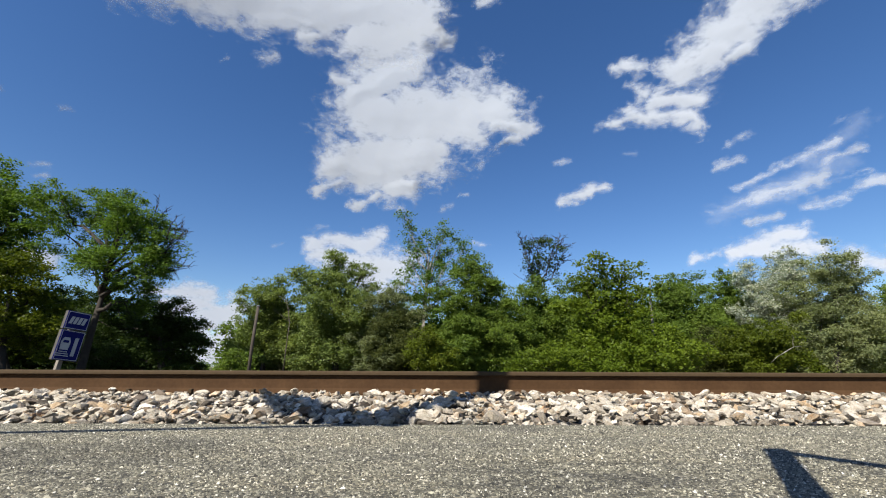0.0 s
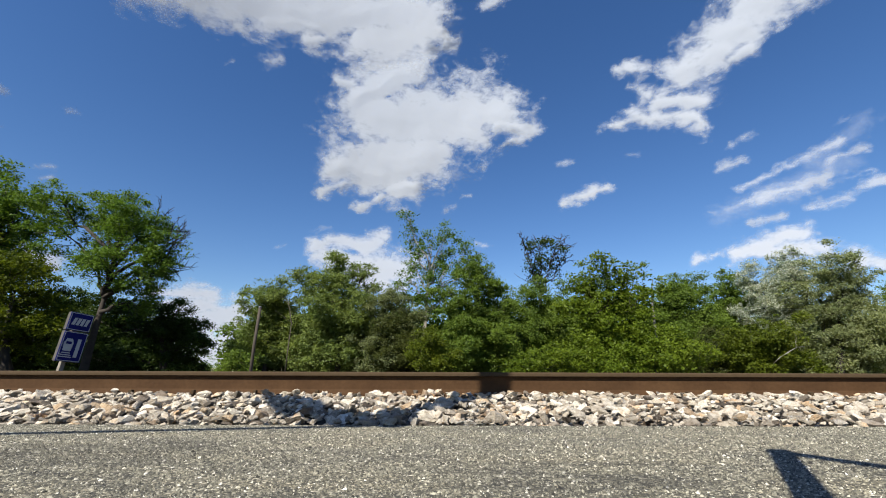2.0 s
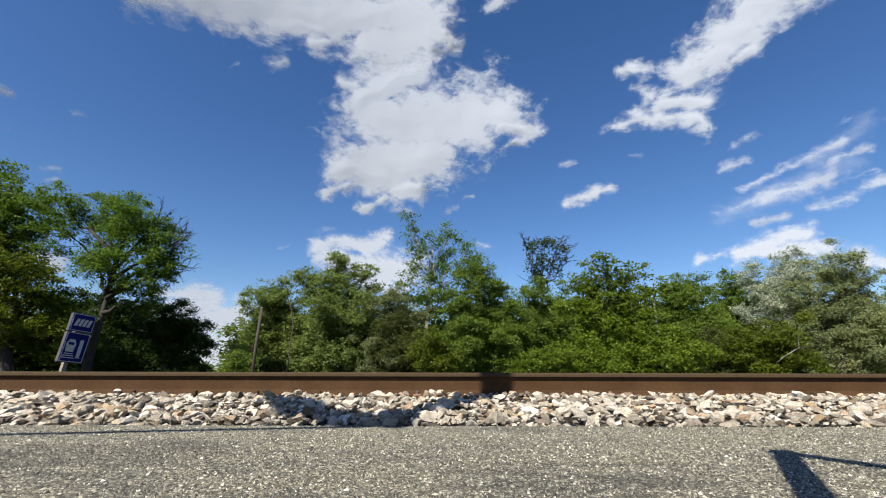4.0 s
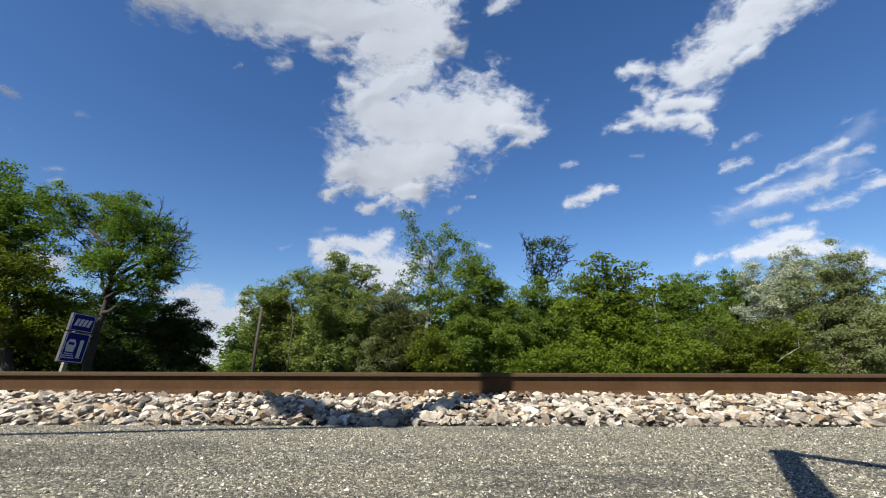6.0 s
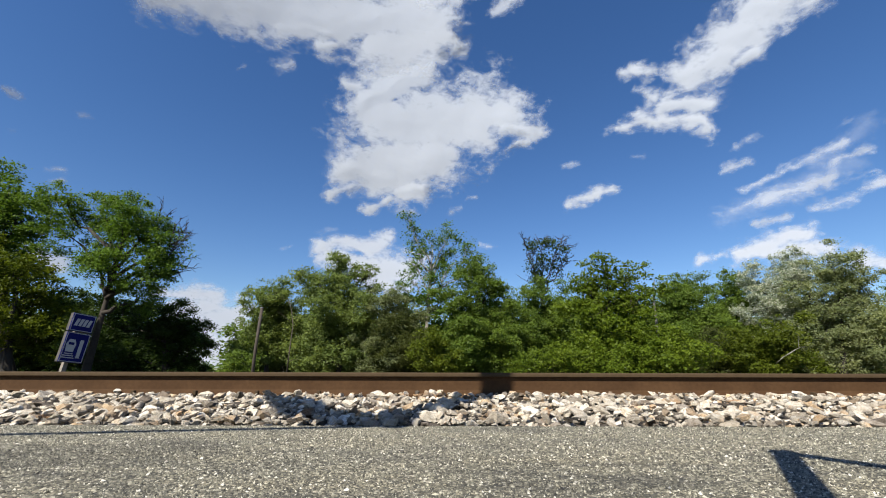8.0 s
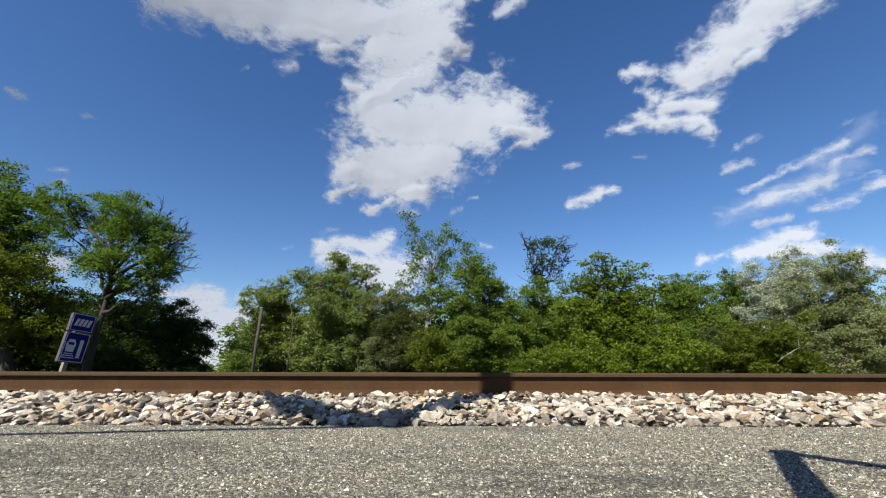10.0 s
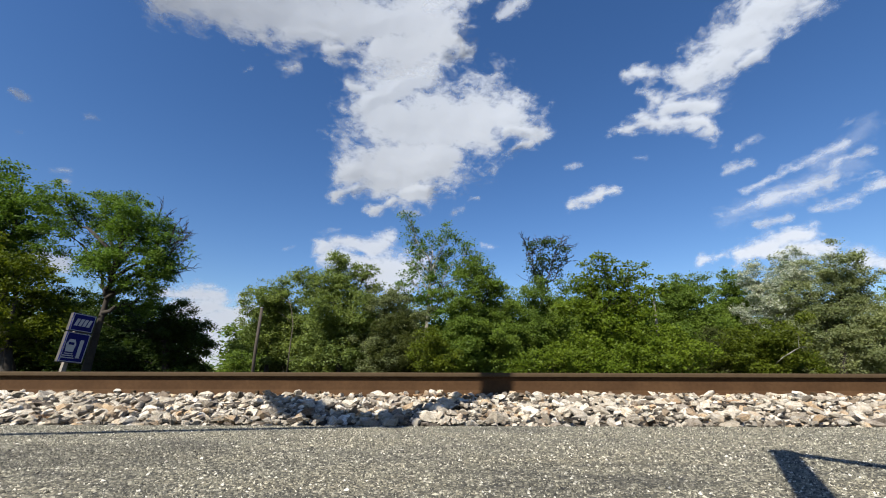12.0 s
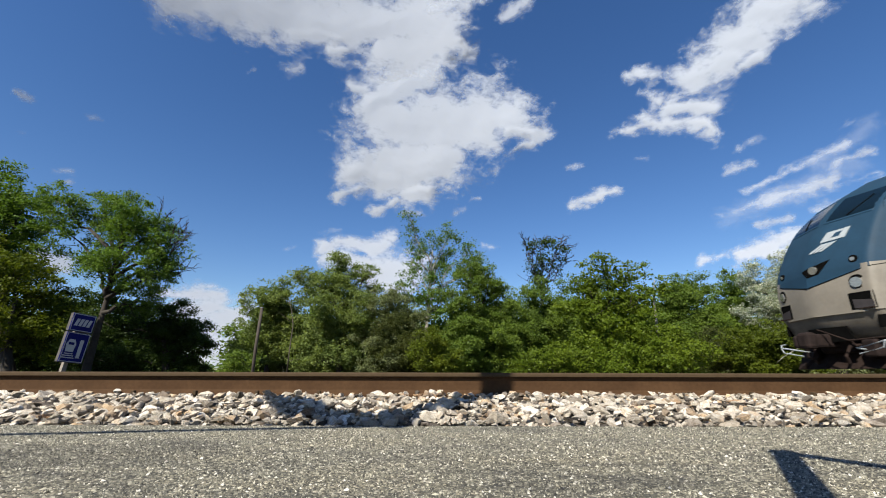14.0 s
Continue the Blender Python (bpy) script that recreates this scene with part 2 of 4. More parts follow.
def box(bm, lo, hi, bevel=0.0):
    v = bmesh.ops.create_cube(bm, size=1)["verts"]
    for p in v:
        p.co = Vector([(lo[i] + hi[i]) / 2 + p.co[i] * (hi[i] - lo[i]) for i in range(3)])
    if bevel:
        bmesh.ops.bevel(bm, geom=list({e for p in v for e in p.link_edges}), offset=bevel, segments=2, affect="EDGES", profile=0.5)
    return bm


def boxed(lo, hi, bevel=0.0):
    return box(bmesh.new(), lo, hi, bevel)


def tube(bm, points, radii, sides=8):
    """A tapered tube along points."""
    rings = []
    pts = [Vector(p) for p in points]
    for i, p in enumerate(pts):
        d = (pts[min(i + 1, len(pts) - 1)] - pts[max(i - 1, 0)]).normalized()
        a = d.orthogonal().normalized()
        b = d.cross(a)
        rings.append([bm.verts.new(p + (a * math.cos(2 * math.pi * k / sides) + b * math.sin(2 * math.pi * k / sides)) * radii[i]) for k in range(sides)])
    for r, s in zip(rings, rings[1:]):
        off = min(range(sides), key=lambda k: (r[0].co - s[k].co).length)
        for k in range(sides):
            bm.faces.new((r[k], r[(k + 1) % sides], s[(k + 1 + off) % sides], s[(k + off) % sides]))
    bm.faces.new(rings[0])
    bm.faces.new(rings[-1])
    return bm


def prism(points, depth, axis):
    """A flat outline of 3D points pushed along axis by depth."""
    bm = bmesh.new()
    f = bm.faces.new([bm.verts.new(p) for p in points])
    r = bmesh.ops.extrude_face_region(bm, geom=[f])
    bmesh.ops.translate(bm, verts=[g for g in r["geom"] if isinstance(g, bmesh.types.BMVert)], vec=Vector(axis) * depth)
    return bm


def empty(name, x=0, y=0, z=0):
    ob = new(name)
    ob.location = (x, y, z)
    return ob


# ---- ground and asphalt ----
GROUND, PAVED, EDGE = -0.62, -0.282, 2.455
bm = bmesh.new()
for a, b in zip((-4000, -700, -60, 60, 700), (-700, -60, 60, 700, 4000)):
    for c, d in zip((-4000, -60, 13, 80, 700), (-60, 13, 80, 700, 4000)):
        bm.faces.new([bm.verts.new((x, y, GROUND)) for x, y in ((a, c), (b, c), (b, d), (a, d))])
bmesh.ops.remove_doubles(bm, verts=bm.verts, dist=0.001)
tagged(part("ground", bm, soil), "dark bare soil under grass and trees", "ground", kind="structure")
bm = boxed((-60, -14, GROUND - 0.05), (60, EDGE, PAVED), 0.0)
tagged(part("pavement", bm, asphalt), "worn grey asphalt platform with pale exposed aggregate", "pavement", kind="structure")

# ---- track: ballast bed, ties, rails ----
NEAR_RAIL, GAUGE, TRACK_TWO = 3.588, 1.51, 8.5


def ballast_bed():
    """One long bed for both tracks, sloping down to the asphalt."""
    outline = [(EDGE - 0.06, PAVED - 0.1), (EDGE + 0.03, PAVED - 0.02), (3.35, -0.215), (5.5, -0.215), (6.2, -0.25), (7.1, -0.2), (9.9, -0.2), (11.2, GROUND - 0.05), (2.4, GROUND - 0.05)]
    bm = prism([(-700, y, z) for y, z in outline], 1400, (1, 0, 0))
    return tagged(part("ballast_bed", bm, gravel), "bed of pale crushed stone under the tracks", "ballast", kind="structure")


def rail_mesh(length):
    half = [(0.0, 0.0), (0.026, 0.0), (0.0345, -0.006), (0.0375, -0.014), (0.0385, -0.03), (0.0365, -0.033), (0.009, -0.035), (0.0085, -0.05),
            (0.0085, -0.1), (0.01, -0.135), (0.018, -0.155), (0.074, -0.172), (0.076, -0.186)]
    outline = half + [(-a, b) for a, b in reversed(half) if a > 0]
    bm = prism([(-length / 2, a, b) for a, b in outline], length, (1, 0, 0))
    return mesh_of("rail", bm, rust)


bed = ballast_bed()
rail_data = rail_mesh(1400)
tie_data = mesh_of("tie", boxed((-0.11, -1.29, -0.18), (0.11, 1.29, 0.0), 0.012), tie_wood)
bm = boxed((-0.1, -0.18, 0.0), (0.1, 0.18, 0.018), 0.004)
plate_data = mesh_of("tie_plate", bm, rust_dark)
bm = boxed((-0.014, -0.02, 0.0), (0.014, 0.016, 0.036), 0.006)
box(bm, (-0.008, -0.008, -0.05), (0.008, 0.008, 0.002))
spike_data = mesh_of("spike", bm, rust)


def track(centre, label):
    ob = empty("railway_track", 0, centre, 0)
    tagged(ob, label, "railway track", kind="structure")
    for side in (-1, 1):
        r = new("rail", rail_data)
        r.parent, r.location = ob, (0, side * GAUGE / 2, 0)
    for i in range(-11, 12):
        t = new("tie", tie_data)
        t.parent, t.location = ob, (i * 0.49 + 0.05, 0, -0.205)
        for side in (-1, 1):
            p = new("tie_plate", plate_data)
            p.parent, p.location = t, (0, side * GAUGE / 2, 0.001)
            for k in (-1, 1):
                s = new("spike", spike_data)
                s.parent, s.location = t, (0.05 * k, side * GAUGE / 2 + k * 0.085, 0.028)
    return ob


track(NEAR_RAIL + GAUGE / 2, "near railway track with brown rusted steel rails")
track(TRACK_TWO, "far railway track with rusted steel rails")


# ---- clouds ----
WIND = Vector((2.9, 2.0, 0.0))
CLOUDS = []


def cloud(distance, strokes, thick=1.0, step=0.25):
    """A cloud as a billowing sheet: strokes of azimuth, elevation (from, to) and half-width in degrees."""
    widest = max(s[4] for s in strokes)
    step = min(step, max(0.1, widest * 0.25)) if step < 0.4 else step
    reach = widest * 1.25 + 0.5
    e0 = max(min(min(s[1], s[3]) for s in strokes) - reach, 0.5)
    e1 = max(max(s[1], s[3]) for s in strokes) + reach
    side = reach / math.cos(radians(min(e1, 75)))
    a0 = min(min(s[0], s[2]) for s in strokes) - side
    a1 = max(max(s[0], s[2]) for s in strokes) + side
    lean = math.tan(radians((e0 + e1) / 2))
    slope = 0.22 if lean > 0.4 else 0.22 + 0.16 / max(lean, 0.1)
    grain = min(1.5, max(0.32, 1.0 / widest))
    middle = math.cos(radians((e0 + e1) / 2))
    verts, dens, places, index, faces = [], [], [], {}, []
    for j in range(int((e1 - e0) / step) + 1):
        e = e0 + j * step
        squeeze = math.cos(radians(e))
        for i in range(int((a1 - a0) / step) + 1):
            a = a0 + i * step
            p = Vector((a * squeeze, e, 3.0))
            warp = noise.turbulence_vector(p * grain * 0.8, 3, False, noise_basis="PERLIN_ORIGINAL")
            x, y = a * squeeze + warp.x * 0.4 / grain, e + warp.y * 0.3 / grain
            best = -9.0
            for sa, se, ta, te, r in strokes:
                ax, bx = sa * squeeze, ta * squeeze
                dx, dy = bx - ax, te - se
                k = max(0.0, min(1.0, ((x - ax) * dx + (y - se) * dy) / (dx * dx + dy * dy + 1e-9)))
                d = math.hypot(x - ax - k * dx, y - se - k * dy)
                best = max(best, (r * 1.05 - d) / (0.62 * r + 0.45))
            if best < -1.6:
                continue
            index[i, j] = len(verts)
            inside = max(0.0, min(1.0, best * 0.5))
            puff = noise.fractal(p * 0.16 + Vector((9, 4, 0)), 1.0, 2.0, 2, noise_basis="PERLIN_ORIGINAL")
            bulge = (0.5 * puff * min(1.0, widest / 4.0) + 0.5 * min(1.0, widest / 2.0)) * inside * min(1.0, 1300 / distance)
            z, turn = radians(e), radians(a)
            out = distance * (1 + slope * (math.tan(z) - lean)) * (1 - radians(1.2) * bulge)
            verts.append((out * math.sin(turn), out * math.cos(turn), out * math.tan(z)))
            dens.append(min(1.25, best) + 0.35 * max(0.0, min(1.0, best - 0.6)))
            places.append((a * middle * 0.8 - e * 0.35, e * 1.15 + a * middle * 0.25, distance * 0.01))
    for (i, j), v in index.items():
        q = [index.get(k) for k in ((i, j), (i + 1, j), (i + 1, j + 1), (i, j + 1))]
        if None not in q:
            faces.append(q)
    me = bpy.data.meshes.new("cloud")
    me.from_pydata(verts, [], faces)
    me.attributes.new("cover", "FLOAT", "POINT").data.foreach_set("value", dens)
    me.attributes.new("veil", "FLOAT", "POINT").data.foreach_set("value", [thick] * len(verts))
    me.attributes.new("place", "FLOAT_VECTOR", "POINT").data.foreach_set("vector", np.array(places).ravel())
    me.materials.append(vapour)
    me.shade_smooth()
    ob = tagged(new("cloud", me), "white fair-weather cloud in a deep blue sky", "cloud", "clouds in the sky", kind="structure")
    CLOUDS.append(ob)
    return ob


cloud(710, [(-39.0, 40.7, -28.1, 42.2, 3.3), (-30.4, 42.6, -13.7, 44.8, 3.91), (-23.7, 41.3, -17.1, 42.8, 2.34), (-15.4, 44.0, -1.3, 45.0, 4.74), (-26.8, 48.0, 3.7, 51.2, 4.56), (-8.8, 41.6, -1.3, 42.6, 4.09), (0.6, 43.2, 3.8, 41.6, 1.45), (-17.6, 40.3, -15.1, 41.0, 1.61)])
cloud(1180, [(-11.9, 35.1, -4.0, 38.7, 3.61), (-8.3, 32.9, 5.8, 33.4, 6.15), (6.8, 34.1, 10.7, 33.8, 3.91), (10.6, 32.4, 14.7, 31.1, 1.71), (11.6, 29.1, 13.8, 30.0, 0.87), (-7.2, 27.9, -0.3, 28.9, 5.22), (-12.1, 26.9, -7.9, 25.7, 3.71), (-5.4, 23.9, -2.0, 24.3, 2.44), (-15.1, 23.2, -12.0, 24.3, 1.33), (-10.6, 21.7, -7.0, 22.5, 0.91), (-14.2, 37.2, -12.0, 36.1, 1.5)])
cloud(630, [(-1.4, 46.5, 4.5, 46.8, 0.87), (10.2, 45.3, 14.5, 46.5, 0.92), (1.6, 48.5, 6.5, 47.9, 1.33)], 0.8)
cloud(1060, [(24.9, 29.9, 28.1, 29.9, 0.9), (28.2, 30.3, 36.0, 27.4, 1.33), (32.5, 31.0, 36.9, 29.6, 1.74), (35.3, 33.5, 39.7, 34.4, 2.62), (39.6, 35.3, 43.3, 35.8, 2.79), (42.8, 37.4, 47.7, 37.0, 2.58), (28.6, 35.9, 31.2, 35.2, 1.08), (29.8, 33.2, 30.5, 31.4, 0.79), (40.5, 32.9, 42.6, 33.2, 1.33), (36.4, 27.5, 37.0, 26.6, 0.51)])
cloud(1650, [(18.4, 21.5, 23.9, 22.8, 0.91)])
cloud(1940, [(42.4, 21.0, 46.9, 21.9, 0.64), (40.1, 18.4, 45.5, 18.9, 1.01), (35.4, 17.6, 39.3, 18.2, 0.51), (38.2, 19.6, 42.6, 20.9, 0.43), (38.6, 15.9, 41.4, 15.9, 0.48), (43.8, 16.1, 47.1, 16.4, 0.66), (46.5, 20.5, 48.9, 20.7, 0.41), (45.8, 18.1, 49.2, 18.7, 0.32), (47.5, 23.6, 48.6, 24.1, 0.18), (47.7, 17.2, 50.5, 17.4, 0.52)], 0.78)
cloud(1830, [(36.1, 17.2, 47.1, 20.0, 1.34), (44.4, 20.3, 49.5, 23.0, 1.02)], 0.18)
cloud(1530, [(38.4, 24.5, 40.5, 25.2, 0.54), (37.1, 22.2, 39.2, 22.5, 0.61)], 0.8)
cloud(2910, [(36.7, 12.9, 42.4, 14.1, 1.44), (32.5, 12.8, 35.1, 13.0, 0.65), (39.0, 12.8, 44.1, 12.1, 1.32)])
cloud(3600, [(46.2, 10.6, 50.0, 9.3, 1.45)], 0.95)
cloud(2440, [(-16.4, 16.2, -7.6, 17.3, 1.65), (-10.6, 13.7, -5.1, 13.1, 3.5), (5.7, 16.5, 8.1, 16.4, 0.61), (-15.6, 15.0, -11.4, 14.5, 1.86)], 0.97)
cloud(3600, [(-34.3, 8.7, -28.3, 9.1, 1.21), (-32.0, 6.7, -25.5, 6.7, 2.37), (-28.7, 3.3, -24.5, 4.1, 2.52), (-27.8, 1.4, -24.2, 1.4, 1.63)], 0.97)
cloud(3460, [(-45.1, 11.3, -43.2, 10.6, 1.34)], 0.9)
cloud(1400, [(-50.4, 25.8, -49.2, 25.5, 0.39)], 0.75)
cloud(1390, [(-44.3, 25.6, -43.6, 25.9, 0.35)], 0.5)
cloud(1920, [(-45.9, 19.5, -44.4, 20.0, 0.29), (-45.1, 18.5, -44.4, 18.9, 0.29)], 0.65)
cloud(920, [(-29.0, 35.7, -28.4, 36.3, 0.3)], 0.55)
cloud(870, [(-24.3, 37.1, -22.2, 37.8, 0.69)], 0.75)
cloud(1350, [(18.1, 26.3, 20.3, 26.5, 0.42)], 0.6)
cloud(1370, [(27.4, 26.1, 28.6, 25.9, 0.32)], 0.45)
cloud(1610, [(1.7, 21.5, 3.3, 21.9, 0.46), (4.3, 23.4, 5.3, 23.4, 0.3)], 0.6)
cloud(1640, [(-49.3, 22.1, -48.6, 22.3, 0.18)], 0.4)
cloud(1990, [(-15.6, 18.5, -14.6, 18.7, 0.29)], 0.4)
cloud(2390, [(-21.3, 15.5, -20.3, 15.8, 0.28)], 0.4)
# unseen clouds added overhead and behind, to whiten the light in the shadows
cloud(640, [(72, 44, 100, 47, 5.0), (86, 36, 112, 40, 4.0), (110, 30, 118, 33, 3.0)], 1.0, 0.7)
cloud(420, [(140, 62, 175, 64, 5.0), (120, 56, 150, 58, 4.0)], 1.0, 0.7)
cloud(760, [(-96, 36, -74, 41, 5.0), (-84, 30, -70, 32, 3.0)], 1.0, 0.7)
cloud(1500, [(128, 20, 165, 23, 4.0), (150, 15, 176, 17, 3.0)], 1.0, 0.7)
cloud(1700, [(-125, 16, -100, 19, 3.5)], 1.0, 0.7)


# ---- trees ----
BOUGHS = []


def leaves_mesh(centres, sizes, spread, count, leaf, rng, droop=0.0):
    """Small folded leaves scattered round the clump centres."""
    n = len(centres) * count
    c = np.repeat(centres, count, axis=0)
    s = np.repeat(sizes, count)[:, None]
    off = rng.normal(0, 1, (n, 3)) * np.array((1.0, 1.0, 0.55)) * s * spread
    off[:, 2] -= droop * np.hypot(off[:, 0], off[:, 1])
    c = c + off
    u = rng.normal(0, 1, (n, 3))
    u[:, 2] = u[:, 2] * 0.6 - droop
    u /= np.linalg.norm(u, axis=1)[:, None]
    v = np.cross(u, rng.normal(0, 0.8, (n, 3)) + np.array((-0.35, -0.6, 1.1)))
    v /= np.linalg.norm(v, axis=1)[:, None] + 1e-6
    w = np.cross(u, v)
    size = leaf * rng.uniform(0.6, 1.25, (n, 1))
    verts = np.empty((n, 4, 3), dtype=np.float32)
    verts[:, 0] = c - u * size * 0.5
    verts[:, 1] = c + v * size * 0.3 + w * size * 0.1
    verts[:, 2] = c + u * size * 0.5
    verts[:, 3] = c - v * size * 0.3 + w * size * 0.1
    me = bpy.data.meshes.new("crown")
    me.vertices.add(n * 4)
    me.vertices.foreach_set("co", verts.ravel())
    me.loops.add(n * 4)
    me.loops.foreach_set("vertex_index", np.arange(n * 4, dtype=np.int32))
    me.polygons.add(n)
    me.polygons.foreach_set("loop_start", np.arange(0, n * 4, 4, dtype=np.int32))
    me.update(calc_edges=True)
    return me


def limb_path(a, b, rng, sag=0.12, steps=5):
    a, b = Vector(a), Vector(b)
    out = []
    span = (b - a).length
    for i in range(steps + 1):
        k = i / steps
        p = a.lerp(b, k)
        p.z += math.sin(k * math.pi) * -sag * span * 0.5
        if 0 < i < steps:
            p += Vector(rng.normal(0, 0.04 * span, 3))
        out.append(p)
    return out


TREE_SEED = [10]


def tree(kind, x, y, radius, mat, leaf, fill, lobes, label, sway=1.0):
    """A tree: trunk, and boughs of leaves on limbs that the wind moves. Lobes: sideways, height, size, in metres from the foot."""
    TREE_SEED[0] += 1
    leaf *= 0.86 if y < 38.5 else 1.2
    rng = np.random.default_rng(TREE_SEED[0])
    name = "shrub" if kind == "shrub" else "tree"
    root = tagged(empty(name, x, y, GROUND), label, name, "trees beyond the tracks")
    wood = {"sparse": bark_pale, "dead": bark_dark, "oak": bark_dark}.get(kind, bark_dark)
    top = max(l[1] for l in lobes)
    low = min(l[1] - l[2] for l in lobes)
    lean = sum(l[0] for l in lobes) / len(lobes)
    fork = Vector((lean * 0.35, 0, max(top * 0.272, 0.3)))
    crest = Vector((lean * 0.8, 0, top * 0.8))
    bm = tube(bmesh.new(), [(0, 0, -0.1), (0.02, 0, 0.25), fork * 0.5, fork, fork.lerp(crest, 0.5) + Vector(rng.normal(0, 0.15, 3)), crest],
              [radius * 1.5, radius * 1.1, radius * 0.95, radius * 0.8, radius * 0.5, radius * 0.12], 10)
    part("trunk", bm, wood, root, smooth=True)
    for dx, dz, r in lobes:
        depth = float(rng.uniform(-0.5, 0.5)) * r * 1.3
        c = Vector((dx, depth, dz))
        k = min(max((dz - fork.z) / max(crest.z - fork.z, 0.1) * 0.55, 0.0), 0.8)
        start = fork.lerp(crest, k) if dz > fork.z else fork * 0.7
        bm = tube(bmesh.new(), limb_path(start, c, rng, -0.1 if kind == "oak" else 0.12), [radius * (0.66 if kind == "oak" else 0.5 if kind == "dead" else 0.42) * (1 - 0.165 * i) for i in range(6)], 6)
        for _ in range(7 if kind in ("dead", "oak", "sparse") else 4):
            q = c + Vector(rng.normal(0, 1, 3)).normalized() * r * float(rng.uniform(0.7, 1.05))
            w = radius * 0.13
            mid = limb_path(start.lerp(c, float(rng.uniform(0.55, 0.95))), q, rng, 0.05, 4)
            tube(bm, mid, [w, w * 0.8, w * 0.6, w * 0.4, w * 0.2], 5)
            if kind == "dead":
                for _ in range(5):
                    e = mid[2].lerp(mid[4], float(rng.uniform(0, 1)))
                    tube(bm, limb_path(e, e + Vector((*rng.normal(0, 0.5, 2), float(rng.uniform(0.2, 1.0)))) * r * 0.6, rng, 0, 3), [0.03, 0.024, 0.018, 0.01], 4)
        bmesh.ops.translate(bm, verts=bm.verts, vec=-start)
        sprays = []
        for _ in range(max(6, int(14 * fill))):
            d = rng.normal(0, 1, 3)
            d[1] -= 0.3
            d /= np.linalg.norm(d)
            long = float(rng.uniform(0.5, 1.08)) if kind == "oak" or rng.uniform() < 0.75 else float(rng.uniform(1.05, 1.35))  # some sprays reach out
            sprays.append((np.array(c) + d * r * long * np.array((1.05, 1.1, 1.0)), r * float(rng.uniform(0.2, 0.48)) / max(1.0, long ** 2)))
        clumps, sizes = [], []
        want = int(max(5 if kind in ("dead", "sparse") else 14, 64 * r * r * fill / (leaf / 0.2) ** 1.5))
        for k in range(want):
            d = rng.normal(0, 1, 3)
            d /= np.linalg.norm(d)
            if k % 5 == 0 and kind not in ("dead", "sparse", "oak"):  # leaves along the limb join the boughs
                p = np.array(start.lerp(c, float(rng.uniform(0.25, 0.95)))) + d * r * float(rng.uniform(0.2, 0.85))
            elif k % 5 < 2:
                p = np.array(c) + d * r * float(rng.uniform(0.1, 1.0)) ** 0.45
            else:
                o, br = sprays[k % len(sprays)]
                p = o + d * br * float(rng.uniform(0.1, 1.0)) ** 0.45 * np.array((1.05, 1.05, 0.7))
            if p[2] < 0.15 or (kind != "shrub" and noise.noise(Vector(p * 0.9) + Vector((x, y, 0))) < -0.34 - (fill - 0.6) * 0.5):
                continue
            clumps.append(p - np.array(start))
            sizes.append(float(rng.uniform(0.6, 1.3)))
        if not clumps:
            bm.free()
            continue
        me = leaves_mesh(np.array(clumps), np.array(sizes), leaf * 1.25, 24 if kind in ("sparse", "dead", "oak") else 26, leaf, rng, 0.35 if kind == "conifer" else 0.15)
        me.materials.append(mat)
        bough = tagged(new("bough", me), kind="stuff")
        bough.parent, bough.location = root, start
        part("limb", bm, wood, bough, smooth=True)
        if sway:
            BOUGHS.append((bough, start.copy(), sway * (0.5 + min(1.0, dz / 7.0)), x))
        if (kind == "oak" and dx > 2.0) or (kind == "dead" and dz > top * 0.85):
            bm = bmesh.new()
            for _ in range(4):
                way = Vector((float(rng.uniform(0.1, 1.0)) if dx > 0 else float(rng.uniform(-0.8, 0.3)), float(rng.uniform(-0.4, 0.4)), float(rng.uniform(-0.1, 0.8)))).normalized()
                ends = limb_path(c, c + way * r * float(rng.uniform(1.4, 2.0)), rng, 0.0, 5)
                tube(bm, ends, [0.045, 0.04, 0.034, 0.028, 0.02, 0.01], 5)
                for _ in range(7):
                    e = ends[2].lerp(ends[5], float(rng.uniform(0, 1)))
                    tube(bm, limb_path(e, e + (way + Vector(rng.normal(0, 0.7, 3))).normalized() * r * float(rng.uniform(0.25, 0.6)), rng, 0, 3), [0.02, 0.016, 0.012, 0.006], 4)
            part("dead_branch", bm, wood, root, "bare dead branch", smooth=True)
    return root


tree("broad", -26.7, 27.0, 0.35, leaf_dark, 0.213, 1.00, [(-7.18, 12.84, 3.00), (-4.73, 12.62, 2.05), (-2.38, 11.35, 1.77), (-4.92, 9.50, 3.32), (-2.00, 8.70, 1.85)],
     "tall dark green broadleaf tree at the edge of the wood")
tree("oak", -20.5, 25.0, 0.22, leaf_dark, 0.165, 0.80, [(-4.05, 10.95, 1.26), (-2.02, 10.83, 1.41), (0.24, 10.44, 1.33), (2.08, 9.41, 1.16), (-3.19, 9.03, 1.15), (-0.97, 8.65, 1.53), (1.38, 8.47, 1.61), (3.4, 8.1, 1.15), (3.2, 7.2, 1.1), (1.5, 9.7, 1.35), (0.71, 6.65, 1.50), (2.6, 6.5, 1.35), (1.78, 4.90, 1.32), (-1.11, 7.01, 0.90)],
     "spreading broadleaf tree with an open crown and dead upper twigs")
tree("broad", -21.9, 22.0, 0.20, leaf_bright, 0.177, 1.00, [(-3.05, 6.24, 1.66), (-1.27, 5.92, 1.48), (0.14, 4.69, 0.97), (-1.00, 3.49, 1.92), (0.72, 2.62, 1.26)],
     "light green young tree at the edge of the wood")
